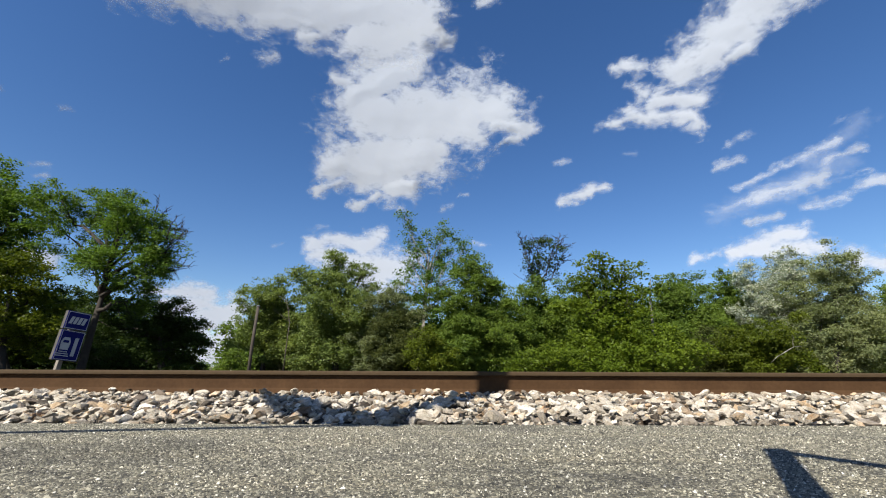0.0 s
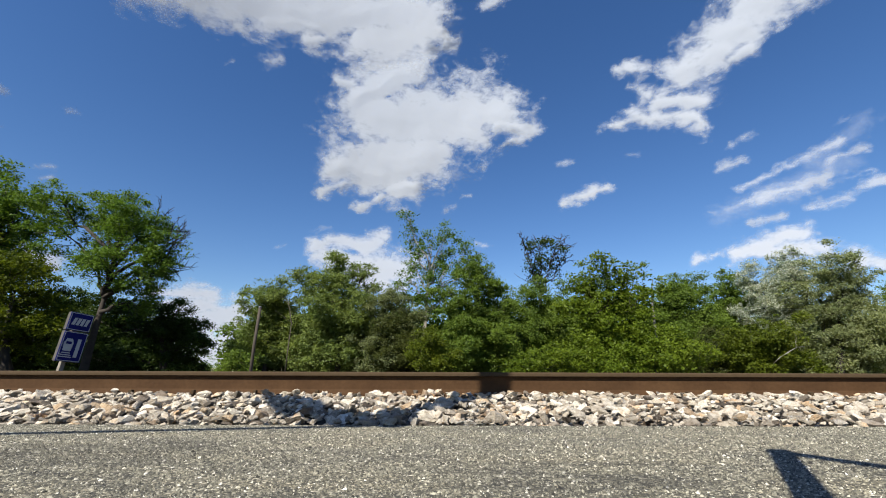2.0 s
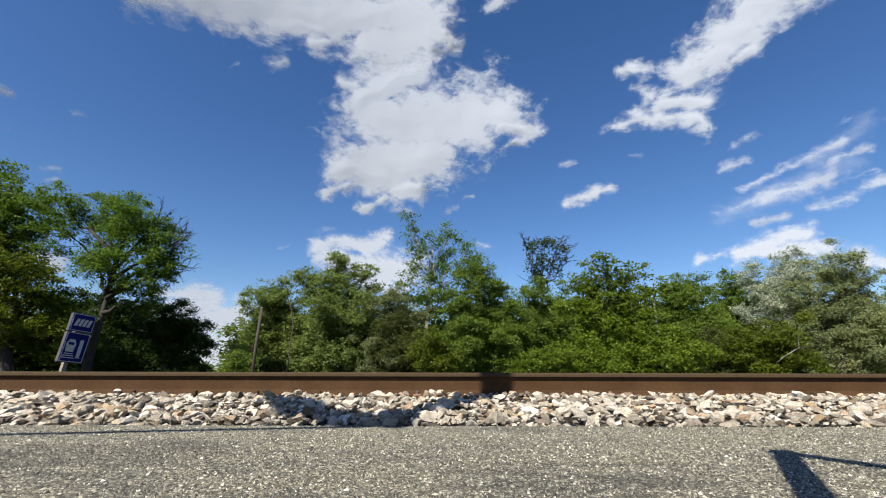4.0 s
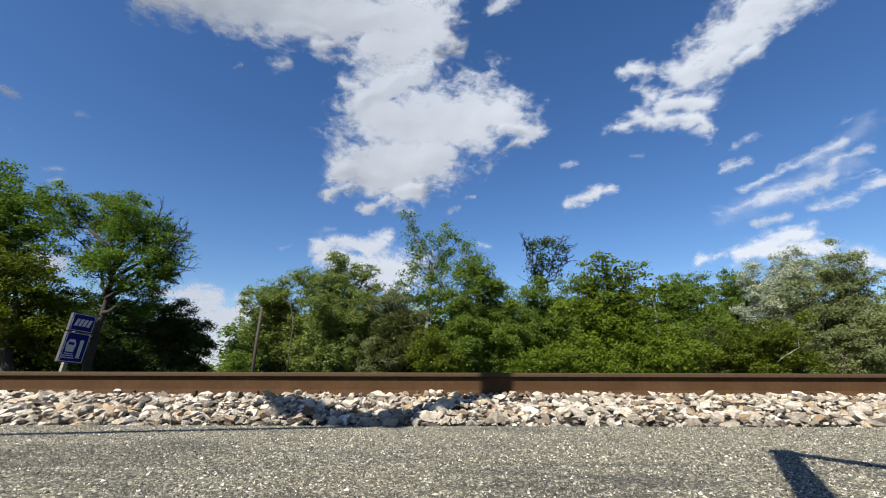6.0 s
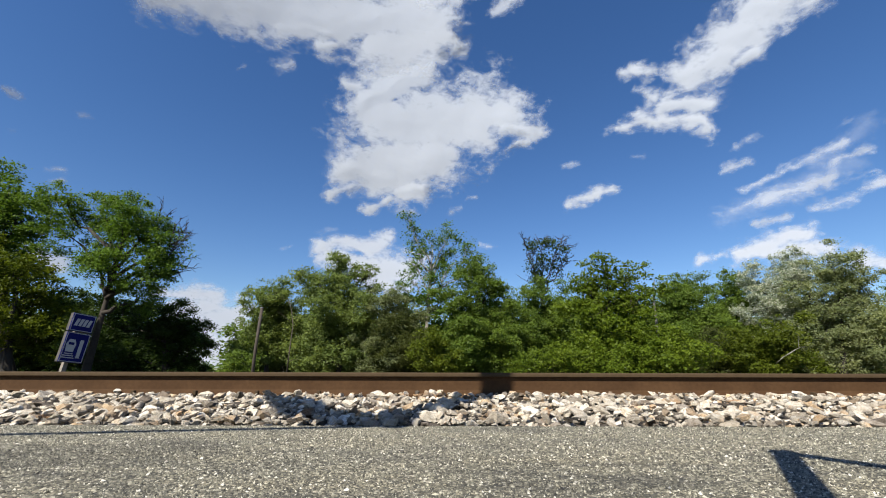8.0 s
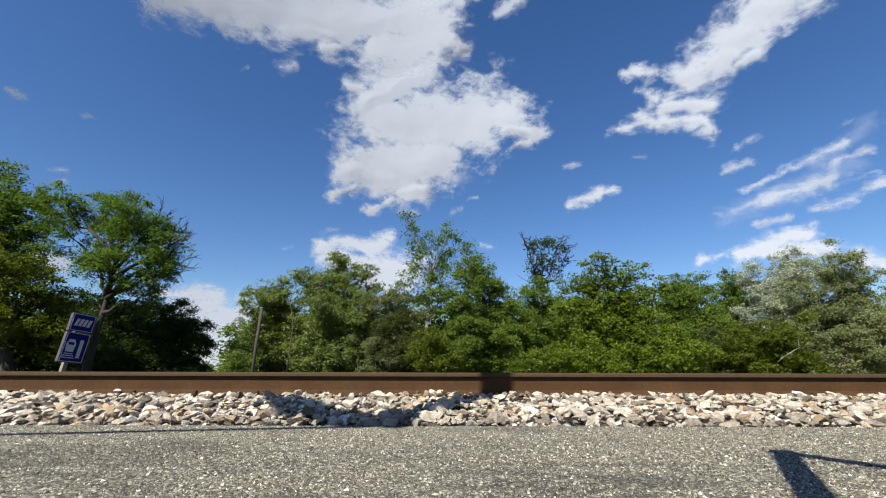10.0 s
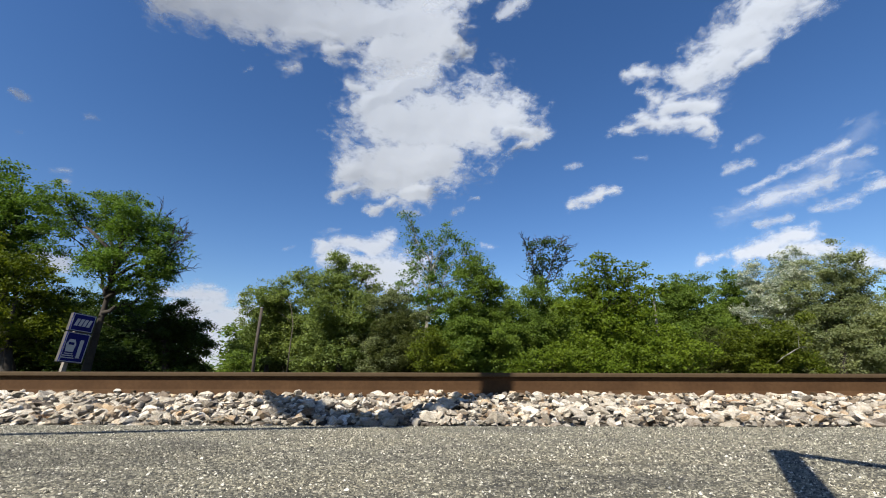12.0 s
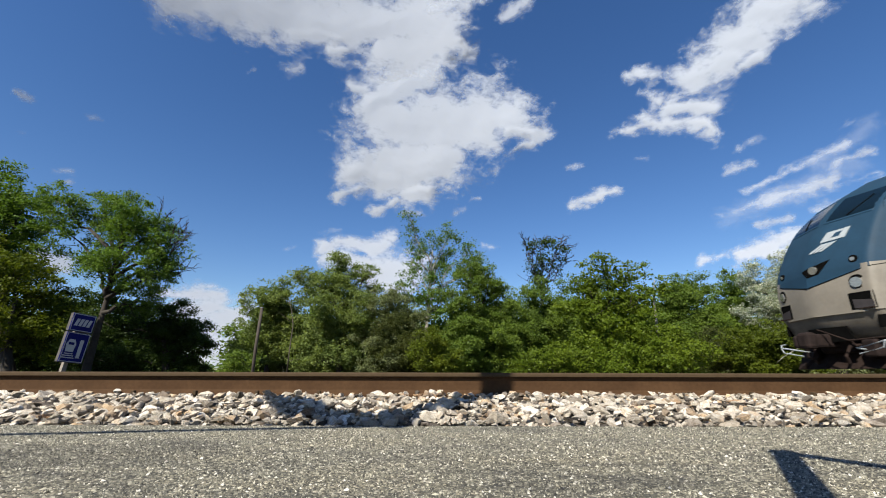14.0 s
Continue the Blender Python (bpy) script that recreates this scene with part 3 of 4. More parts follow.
tree("broad", -18.2, 29.0, 0.25, leaf_shade_deep, 0.177, 1.10, [(-0.95, 3.64, 1.51), (0.37, 3.18, 1.25), (0.85, 3.75, 1.0), (-0.2, 4.7, 1.0), (1.9, 2.5, 0.8), (-2.54, 3.83, 1.51), (0.17, 1.76, 1.72), (1.43, 1.69, 0.74), (-4.48, 3.83, 1.68), (-3.17, 1.39, 1.84), (-5.59, 4.41, 1.52)],
     "dense tree, its shade put into very dark green leaves")
tree("broad", -25.8, 30.0, 0.25, leaf_shade_deep, 0.194, 1.10, [(-2.00, 3.74, 2.16), (-0.10, 4.14, 1.74), (-3.54, 4.94, 1.97), (-3.56, 2.18, 2.13), (0.18, 1.42, 2.11), (-4.91, 1.42, 2.54)],
     "undergrowth tree, its shade put into very dark green leaves")
tree("broad", -13.8, 34.0, 0.20, leaf_olive, 0.194, 1.00, [(-0.50, 6.68, 1.50), (-0.82, 5.52, 1.59), (0.68, 6.44, 1.60), (1.75, 5.06, 1.78), (-0.86, 3.27, 1.75), (0.63, 2.83, 2.33), (-1.87, 2.04, 1.06), (2.91, 2.39, 1.93)],
     "rounded mid green broadleaf tree")
tree("broad", -7.6, 32.0, 0.22, leaf_olive, 0.194, 1.00, [(-0.55, 8.34, 1.25), (-1.59, 7.43, 1.52), (0.84, 7.43, 1.43), (-0.36, 5.66, 2.44), (1.64, 4.80, 1.67), (-1.48, 3.53, 2.11), (0.91, 2.70, 2.46), (-1.73, 1.47, 1.62), (-2.84, 8.11, 0.48), (1.89, 8.34, 0.48), (2.52, 7.21, 0.43)],
     "olive green broadleaf tree with ragged top")
tree("broad", -3.3, 30.0, 0.14, leaf_grey, 0.141, 0.90, [(0.03, 5.96, 0.97), (-0.97, 5.35, 1.05), (-0.54, 4.74, 1.31), (0.88, 4.54, 1.22), (-1.29, 3.35, 1.47), (0.73, 2.57, 1.80), (-1.21, 1.61, 1.44)],
     "pale grey-green willow-like tree")
tree("sparse", -1.8, 36.0, 0.20, leaf_dark, 0.225, 0.4, [(-1.40, 14.37, 0.73), (-1.11, 13.00, 0.83), (-0.52, 11.66, 0.99), (-1.00, 10.34, 0.98), (0.85, 12.19, 0.99), (2.38, 12.89, 0.94), (1.87, 11.39, 1.21), (3.90, 11.50, 0.99), (5.25, 10.60, 0.71), (0.61, 9.82, 1.63), (-0.61, 8.29, 1.50), (1.87, 8.54, 1.93), (4.13, 9.82, 1.19), (1.13, 6.30, 2.11), (-0.57, 6.05, 1.79)],
     "tall thin tree with pale bark and sparse leaves")
tree("broad", 2.2, 28.0, 0.18, leaf_mid, 0.168, 1.10, [(0.36, 7.77, 0.72), (-0.24, 6.98, 1.09), (1.03, 6.58, 0.92), (0.49, 5.42, 1.65), (-1.22, 5.03, 1.31), (1.80, 4.84, 1.15), (-0.30, 3.72, 1.86), (0.98, 2.80, 1.92), (-1.25, 2.08, 1.83), (2.06, 2.08, 1.43), (0.57, 1.37, 1.82)],
     "dense mid green tree with a dark shaded heart")
tree("dead", 8.4, 38.0, 0.20, leaf_shade_deep, 0.25, 0.36, [(-0.59, 11.99, 0.93), (1.06, 12.55, 0.93), (2.36, 11.99, 1.04), (0.11, 10.33, 1.14), (1.68, 10.06, 1.26), (0.53, 8.71, 1.36), (3.07, 10.88, 0.57)],
     "half-dead tree with bare twigs and few leaves")
tree("broad", 7.5, 33.0, 0.16, leaf_mid, 0.177, 1.00, [(-0.74, 6.27, 1.75), (1.51, 6.27, 1.55), (-1.53, 4.05, 2.00), (0.67, 4.05, 2.19), (2.51, 4.93, 1.92), (-1.21, 1.92, 2.15)],
     "mid green tree in a dense thicket")
tree("broad", 10.2, 27.0, 0.20, leaf_fresh, 0.221, 0.95, [(0.38, 7.32, 0.97), (2.00, 6.75, 0.89), (-0.66, 6.37, 1.04), (0.75, 5.62, 1.67), (2.36, 5.24, 1.27), (-0.87, 4.15, 1.65), (1.04, 3.43, 1.95), (2.66, 3.43, 1.17), (-0.75, 1.85, 1.76), (1.54, 1.68, 1.76)],
     "fresh green broadleaf tree with large drooping leaves")
tree("broad", 18.5, 34.0, 0.20, leaf_mid, 0.194, 1.00, [(0.87, 7.38, 1.61), (2.19, 6.91, 1.51), (-0.44, 6.44, 1.40), (0.72, 5.06, 2.17), (2.47, 4.61, 1.67), (-1.08, 3.71, 1.76), (0.96, 2.39, 2.22)],
     "rounded mid green broadleaf tree")
tree("broad", 24.9, 38.0, 0.20, leaf_mid, 0.194, 1.00, [(1.69, 8.71, 1.36), (0.50, 7.13, 1.68), (2.31, 7.13, 1.90), (0.77, 4.58, 2.52)],
     "dark green broadleaf tree behind the others")
tree("broad", 25.7, 33.0, 0.22, leaf_silver, 0.150, 0.90, [(2.19, 9.05, 1.49), (0.14, 8.11, 1.38), (3.51, 8.82, 1.49), (1.42, 6.73, 2.44), (-0.58, 5.82, 1.64), (2.56, 4.93, 2.21), (0.14, 4.05, 1.90)],
     "silvery broadleaf tree with pale leaf undersides")
tree("broad", 26.5, 29.0, 0.22, leaf_olive_pale, 0.150, 0.95, [(1.21, 8.03, 1.31), (2.71, 7.61, 1.39), (-0.12, 5.99, 1.80), (1.64, 5.19, 2.21), (3.64, 5.99, 1.46), (-0.24, 3.26, 1.92), (1.96, 2.88, 2.08), (3.92, 3.64, 1.67), (-0.12, 1.58, 1.64), (2.11, 1.39, 1.88)],
     "grey olive broadleaf tree with dense fine leaves")
tree("broad", 36.8, 34.0, 0.22, leaf_mid, 0.194, 1.00, [(0.64, 6.91, 1.81), (2.19, 5.98, 2.49), (-0.04, 3.27, 2.92), (4.18, 5.06, 3.46)],
     "mid green broadleaf tree at the edge of the wood")
tree("shrub", 18.5, 25.0, 0.08, leaf_bright, 0.150, 1.10, [(0.43, 2.56, 1.43), (-1.16, 2.08, 1.28), (1.60, 1.92, 1.28), (-0.02, 1.28, 1.62)],
     "bright green shrub below the taller trees")
tree("shrub", 12.3, 24.0, 0.08, leaf_fresh, 0.177, 1.00, [(0.29, 2.49, 1.03), (-0.78, 1.71, 1.16), (1.09, 1.56, 1.22), (-2.41, 1.26, 1.15), (-3.68, 1.11, 1.01)],
     "fresh green shrub with broad leaves")
tree("shrub", 6.2, 24.0, 0.08, leaf_fresh, 0.160, 1.00, [(0.53, 1.41, 0.88), (-0.74, 1.11, 0.81), (1.45, 1.11, 0.88), (-2.00, 0.96, 0.67)],
     "fresh green low shrub")
tree("conifer", -2.7, 29.0, 0.10, leaf_needle, 0.133, 1.15, [(-0.09, 3.94, 0.84), (-0.52, 2.88, 1.41), (0.84, 2.13, 1.40), (-0.85, 1.39, 1.64), (1.04, 1.21, 1.39)],
     "small dark green conifer among broadleaf trees")
tree("shrub", -0.6, 25.0, 0.08, leaf_bright, 0.160, 1.00, [(-0.01, 2.56, 0.79), (-0.33, 1.60, 0.99), (0.65, 1.28, 0.99)],
     "bright green shrub below the taller trees")
tree("shrub", 16.8, 27.0, 0.08, leaf_needle, 0.141, 1.00, [(0.39, 2.72, 0.85), (-0.33, 1.68, 1.15), (0.84, 1.34, 1.14)],
     "grey-brown half-dry shrub among green ones")
tree("shrub", -12.9, 26.0, 0.08, leaf_mid, 0.160, 1.00, [(0.27, 1.57, 0.40), (0.07, 1.05, 0.44), (0.85, 1.31, 0.73)],
     "mid green shrub at the edge of the wood")
tree("shrub", -16.9, 39.0, 0.10, leaf_mid, 0.310, 0.75, [(-1.70, 1.91, 1.98), (1.11, 1.91, 1.98), (-0.31, 3.05, 2.11), (1.09, 4.27, 1.79)],
     "dense green undergrowth behind the front trees", 0.0)
tree("shrub", -15.2, 40.0, 0.10, leaf_dark, 0.310, 0.75, [(-1.72, 1.94, 2.03), (1.16, 1.94, 2.03), (-0.32, 3.43, 2.17), (1.12, 4.84, 1.85)],
     "dense green undergrowth behind the front trees", 0.0)
tree("shrub", -11.9, 41.0, 0.10, leaf_mid, 0.310, 0.75, [(-1.73, 1.97, 2.08), (1.22, 1.97, 2.08), (-0.28, 3.81, 2.23), (1.23, 5.43, 1.90)],
     "dense green undergrowth behind the front trees", 0.0)
tree("shrub", -7.3, 39.0, 0.10, leaf_dark, 0.310, 0.75, [(-1.60, 1.91, 1.98), (1.20, 1.91, 1.98), (-0.15, 3.35, 2.12), (1.33, 4.73, 1.80)],
     "dense green undergrowth behind the front trees", 0.0)
tree("shrub", -4.4, 40.0, 0.10, leaf_mid, 0.310, 0.75, [(-1.61, 1.94, 2.03), (1.26, 1.94, 2.03), (-0.10, 3.74, 2.18), (1.46, 5.31, 1.85)],
     "dense green undergrowth behind the front trees", 0.0)
tree("shrub", -0.2, 41.0, 0.10, leaf_dark, 0.310, 0.75, [(-1.61, 1.97, 2.08), (1.34, 1.97, 2.08), (-0.00, 3.50, 2.22), (1.64, 4.94, 1.89)],
     "dense green undergrowth behind the front trees", 0.0)
tree("shrub", 3.8, 39.0, 0.10, leaf_mid, 0.310, 0.75, [(-1.49, 1.91, 1.98), (1.31, 1.91, 1.98), (0.10, 3.96, 2.13), (1.72, 5.66, 1.81)],
     "dense green undergrowth behind the front trees", 0.0)
tree("shrub", 7.6, 40.0, 0.10, leaf_dark, 0.310, 0.75, [(-1.49, 1.94, 2.03), (1.38, 1.94, 2.03), (0.18, 3.74, 2.18), (1.87, 5.31, 1.85)],
     "dense green undergrowth behind the front trees", 0.0)
tree("shrub", 12.0, 41.0, 0.10, leaf_mid, 0.310, 0.75, [(-1.49, 1.97, 2.08), (1.46, 1.97, 2.08), (0.31, 4.13, 2.23), (2.12, 5.92, 1.91)],
     "dense green undergrowth behind the front trees", 0.0)
tree("shrub", 15.5, 39.0, 0.10, leaf_dark, 0.310, 0.75, [(-1.38, 1.91, 1.98), (1.43, 1.91, 1.98), (0.40, 3.96, 2.13), (2.17, 5.66, 1.81)],
     "dense green undergrowth behind the front trees", 0.0)
tree("shrub", 20.0, 40.0, 0.10, leaf_mid, 0.310, 0.75, [(-1.37, 1.94, 2.03), (1.51, 1.94, 2.03), (0.51, 4.05, 2.18), (2.39, 5.79, 1.86)],
     "dense green undergrowth behind the front trees", 0.0)
tree("shrub", 24.7, 41.0, 0.10, leaf_dark, 0.310, 0.75, [(-1.36, 1.97, 2.08), (1.59, 1.97, 2.08), (0.63, 4.13, 2.23), (2.61, 5.92, 1.91)],
     "dense green undergrowth behind the front trees", 0.0)
tree("shrub", 28.1, 39.0, 0.10, leaf_mid, 0.310, 0.75, [(-1.25, 1.91, 1.98), (1.55, 1.91, 1.98), (0.72, 3.96, 2.13), (2.66, 5.66, 1.81)],
     "dense green undergrowth behind the front trees", 0.0)
tree("shrub", 33.5, 40.0, 0.10, leaf_dark, 0.310, 0.75, [(-1.24, 1.94, 2.03), (1.64, 1.94, 2.03), (0.78, 3.74, 2.18), (2.78, 5.31, 1.85)],
     "dense green undergrowth behind the front trees", 0.0)
tree("shrub", 39.1, 41.0, 0.10, leaf_mid, 0.310, 0.75, [(-1.22, 1.97, 2.08), (1.73, 1.97, 2.08), (0.91, 3.81, 2.23), (3.02, 5.43, 1.90)],
     "dense green undergrowth behind the front trees", 0.0)
tree("shrub", -36.6, 36.0, 0.10, leaf_shade_deep, 0.310, 0.75, [(-1.77, 1.81, 2.03), (0.88, 1.58, 2.03), (-0.85, 3.42, 2.16)],
     "undergrowth behind the front trees with shade-darkened leaves", 0.0)
tree("shrub", -33.8, 36.0, 0.10, leaf_shade_deep, 0.310, 0.75, [(-1.75, 1.81, 2.03), (0.90, 1.58, 2.03), (-0.79, 3.42, 2.16)],
     "undergrowth behind the front trees with shade-darkened leaves", 0.0)
tree("shrub", -31.0, 36.0, 0.10, leaf_shade_deep, 0.310, 0.75, [(-1.72, 1.81, 2.03), (0.93, 1.58, 2.03), (-0.72, 3.42, 2.16)],
     "undergrowth behind the front trees with shade-darkened leaves", 0.0)
tree("shrub", -28.2, 36.0, 0.10, leaf_shade_deep, 0.310, 0.75, [(-1.69, 1.81, 2.03), (0.95, 1.58, 2.03), (-0.66, 3.42, 2.16)],
     "undergrowth behind the front trees with shade-darkened leaves", 0.0)
tree("shrub", -25.4, 36.0, 0.10, leaf_shade_deep, 0.310, 0.75, [(-1.66, 1.81, 2.03), (0.97, 1.58, 2.03), (-0.59, 3.42, 2.16)],
     "undergrowth behind the front trees with shade-darkened leaves", 0.0)
tree("shrub", -23.0, 36.0, 0.10, leaf_shade_deep, 0.310, 0.75, [(-1.64, 1.81, 2.03), (0.99, 1.58, 2.03), (-0.54, 3.42, 2.16)],
     "undergrowth behind the front trees with shade-darkened leaves", 0.0)
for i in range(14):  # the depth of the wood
    tree("shrub", -6.0 + i * 5.6, 50.0 + 2.0 * (i % 3), 0.12, leaf_shade_deep if i % 2 else leaf_dark, 0.44, 0.55, [(-2.0, 1.6, 2.5), (2.0, 1.6, 2.5), (-0.6, 4.4, 2.5), (2.2, 5.4 - 0.6 * (i % 2), 2.1)],
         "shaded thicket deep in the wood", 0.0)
# added out of view at the left, to throw shade on the undergrowth
tree("broad", -22.8, 15.5, 0.25, leaf_dark, 0.24, 0.9, [(-1.2, 6.0, 1.8), (1.2, 5.6, 1.8), (0.0, 4.2, 2.2), (-1.5, 3.0, 1.8), (1.5, 3.0, 1.8)],
     "unseen dark green tree added to shade the left undergrowth")
tree("shrub", -67.0, 120.0, 0.2, leaf_dark, 0.500, 1.00, [(-6.0, 1.3, 1.7), (-2.0, 1.6, 2.0), (2.5, 1.4, 1.8), (7.0, 1.2, 1.6)],
     "low line of far dark green bushes", 0.0)


# ---- pole and sign beyond the tracks ----
def utility_pole(x, y, height):
    root = tagged(empty("utility_pole", x, y, GROUND), "short weathered wooden pole among the trees", "pole")
    part("shaft", tube(bmesh.new(), [(0, 0, -0.1), (0, 0, height * 0.5), (0.06, 0, height)], [0.075, 0.072, 0.066], 14), pole_wood, root, smooth=True)
    part("cap", tube(bmesh.new(), [(0.06, 0, height + 0.002), (0.06, 0, height + 0.04)], [0.085, 0.05], 14), galvanised, root, "grey metal cap")
    return root


utility_pole(-8.72, 20.0, 3.6)


def station_sign(x, y, turn):
    """A post with two stacked blue panels turned towards the far platform."""
    root = tagged(empty("platform_sign", x, y, GROUND), "blue and white station sign with two panels on a grey post", "sign")
    root.rotation_euler = (0, radians(5), radians(turn))
    part("post", boxed((-0.055, 0.115, -0.1), (0.055, 0.225, 2.2), 0.006), post_grey, root)
    base = 0.885
    for name, lo, hi in (("lower_panel", base, base + 0.82), ("upper_panel", base + 0.85, base + 1.35)):
        p = part(name, boxed((-0.3, -0.03, lo), (0.3, 0.0, hi), 0.006), sign_blue, root, "blue panel with a thin white border")
        part("panel_backing", boxed((-0.3, 0.002, lo), (0.3, 0.11, hi), 0.006), sign_back, p, "grey side and back of the panel")
        for a, b, c, d in ((-0.285, lo + 0.015, 0.285, lo + 0.03), (-0.285, hi - 0.03, 0.285, hi - 0.015), (-0.285, lo + 0.03, -0.272, hi - 0.03), (0.272, lo + 0.03, 0.285, hi - 0.03)):
            part("border", boxed((a, -0.034, b), (c, -0.028, d)), sign_white, p, "thin white border line")
    up = [c for c in root.children if c.name.startswith("upper_panel")][0]
    low = [c for c in root.children if c.name.startswith("lower_panel")][0]
    z = base + 1.0
    for i in range(4):  # slanted plain bars in place of the operator's mark
        a = -0.225 + i * 0.108
        part("mark_bar", prism([(a, -0.031, z), (a + 0.08, -0.031, z), (a + 0.13, -0.031, z + 0.2), (a + 0.05, -0.031, z + 0.2)], 0.004, (0, -1, 0)), sign_white, up, "slanted white bar")
    c = -0.12  # front of a train: body, windows, track
    part("train_pictogram", prism([(c - 0.1, -0.031, base + 0.28), (c + 0.1, -0.031, base + 0.28), (c + 0.12, -0.031, base + 0.5), (c + 0.07, -0.031, base + 0.62), (c - 0.07, -0.031, base + 0.62), (c - 0.12, -0.031, base + 0.5)], 0.004, (0, -1, 0)), sign_white, low, "white train pictogram")
    part("pictogram_window", boxed((c - 0.07, -0.038, base + 0.47), (c + 0.07, -0.0352, base + 0.54)), sign_blue, low)
    for k in range(3):
        part("pictogram_sleeper", boxed((c - 0.11 - 0.03 * k, -0.0345, base + 0.22 - 0.055 * k), (c + 0.11 + 0.03 * k, -0.031, base + 0.245 - 0.055 * k)), sign_white, low)
    font = bpy.data.curves.new("numeral", "FONT")
    font.body, font.size, font.extrude, font.align_x = "1", 0.7, 0.002, "CENTER"
    font.offset = 0.012
    font.materials.append(sign_white)
    t = new("numeral", font)
    t.parent, t.location, t.rotation_euler.x = low, (0.13, -0.033, base + 0.14), radians(90)
    tagged(t, "white numeral one")
    return root


station_sign(-10.43, 12.0, 71)


def bare_stem(points, thick, mat, label, twigs=0):
    """A leafless stem or fallen branch along points."""
    rng = np.random.default_rng(int(abs(points[0][0]) * 100))
    base = Vector(points[0])
    root = tagged(empty("dead_branch", *base), label, "branch")
    pts = [Vector(q) - base for q in points]
    part("stem", tube(bmesh.new(), pts, [thick * (1 - 0.75 * i / (len(pts) - 1)) for i in range(len(pts))], 7), mat, root, smooth=True)
    for _ in range(twigs):
        k = int(rng.integers(1, len(pts)))
        a = pts[k - 1].lerp(pts[k], float(rng.uniform(0, 1)))
        way = Vector((float(rng.normal(0, 0.7)), float(rng.normal(0, 0.3)), float(rng.uniform(0.2, 1.0))))
        part("twig", tube(bmesh.new(), limb_path(a, a + way * 0.9, rng, 0, 3), [thick * 0.3, thick * 0.25, thick * 0.18, thick * 0.08], 5), mat, root)
    return root


bare_stem([(-10.56, 29.50, -0.7), (-10.51, 29.50, 1.54), (-10.49, 29.60, 3.27), (-10.75, 29.70, 4.28), (-11.08, 29.80, 5.19)], 0.05, bark, "thin grey bare stem among the leaves", 6)
bare_stem([(13.39, 26.50, -0.7), (13.44, 26.50, 4.18), (13.59, 26.60, 5.11), (13.79, 26.70, 5.91)], 0.09, bark_pale, "short pale broken trunk between two trees")


bare_stem([(18.8, 25.0, -0.65), (18.7, 24.6, 0.4), (18.05, 22.9, 0.86), (18.25, 22.6, 1.08), (18.5, 22.5, 1.25), (18.75, 22.5, 1.36), (19.15, 22.5, 1.39)], 0.035, bark_pale, "pale bare bowed stem before the shrubs", 2)


def overhead_cable(points):
    base = Vector(points[0])
    root = tagged(empty("overhead_cable", *base), "thin dark overhead cable between the trees", "cable")
    part("wire", tube(bmesh.new(), [Vector(q) - base for q in points], [0.018] * len(points), 6), loco_grime, root)


overhead_cable([(-19.91, 33.00, 2.91), (-17.89, 33.10, 2.23), (-14.98, 33.20, 1.39)])
overhead_cable([(-19.85, 33.00, 2.53), (-17.83, 33.10, 1.89), (-14.94, 33.20, 1.14)])


def weed(x, y):
    """A tuft of narrow blades at the edge of the asphalt."""
    rng = np.random.default_rng(4)
    root = tagged(empty("weed", x, y, PAVED), "small green weed growing through the asphalt", "weed")
    for i in range(14):
        a, h = float(rng.uniform(0, 6.28)), float(rng.uniform(0.008, 0.02))
        d = Vector((math.cos(a), math.sin(a), 0))
        s = d.cross(Vector((0, 0, 1))) * 0.003
        bm = bmesh.new()
        row = [[bm.verts.new(d * (0.02 * k) + s * e * (1.05 - k) + Vector((0, 0, h * math.sin(k * 2.2)))) for e in (-1, 1)] for k in (0.0, 0.35, 0.7, 1.0)]
        for u, v in zip(row, row[1:]):
            bm.faces.new((u[0], u[1], v[1], v[0]))
        part("blade", bm, leaf_fresh, root)


weed(-1.055, 1.088)


# ---- locomotive on the far track ----
def bend(k):
    """How far the nose is swept back at that share of its half width: a shallow wedge, then rounded cheeks."""
    return 0.36 * k if k < 0.76 else 0.274 + (k - 0.76) * 1.2 + max(0.0, k - 0.79) * 2.2


def section(levels, back):
    """A hull from outlines stacked in height: (z, nose x, half width, sweep of the nose at its corner)."""
    bm = bmesh.new()
    rings = []
    for z, nose, half, sweep in levels:
        pts = []
        for k in (0.0, 0.2, 0.4, 0.62, 0.72, 0.76, 0.79, 0.82, 0.86, 0.9, 0.95, 0.975, 1.0):
            pts.append((nose + sweep * bend(k) / 0.9, half * (k if k < 0.95 else 0.96 + (k - 0.95) * 0.8)))
        pts.append((nose + sweep * 1.0 + 0.6, half * 1.08))
        pts.append((back, half * 1.08))
        loop = [(a, -b, z) for a, b in reversed(pts)] + [(a, b, z) for a, b in pts[1:]]
        rings.append([bm.verts.new(p) for p in loop])
    for r, s in zip(rings, rings[1:]):
        for k in range(len(r)):
            j = (k + 1) % len(r)
            bm.faces.new((r[k], r[j], s[j], s[k]))
    for f in bm.faces:
        f.smooth = True
    for e in bm.edges:
        e.smooth = e.calc_face_angle(0.0) < radians(15)
    for ring in (rings[0], rings[-1]):
        bm.faces.new([bm.verts.new(v.co) for v in ring])
    return bm


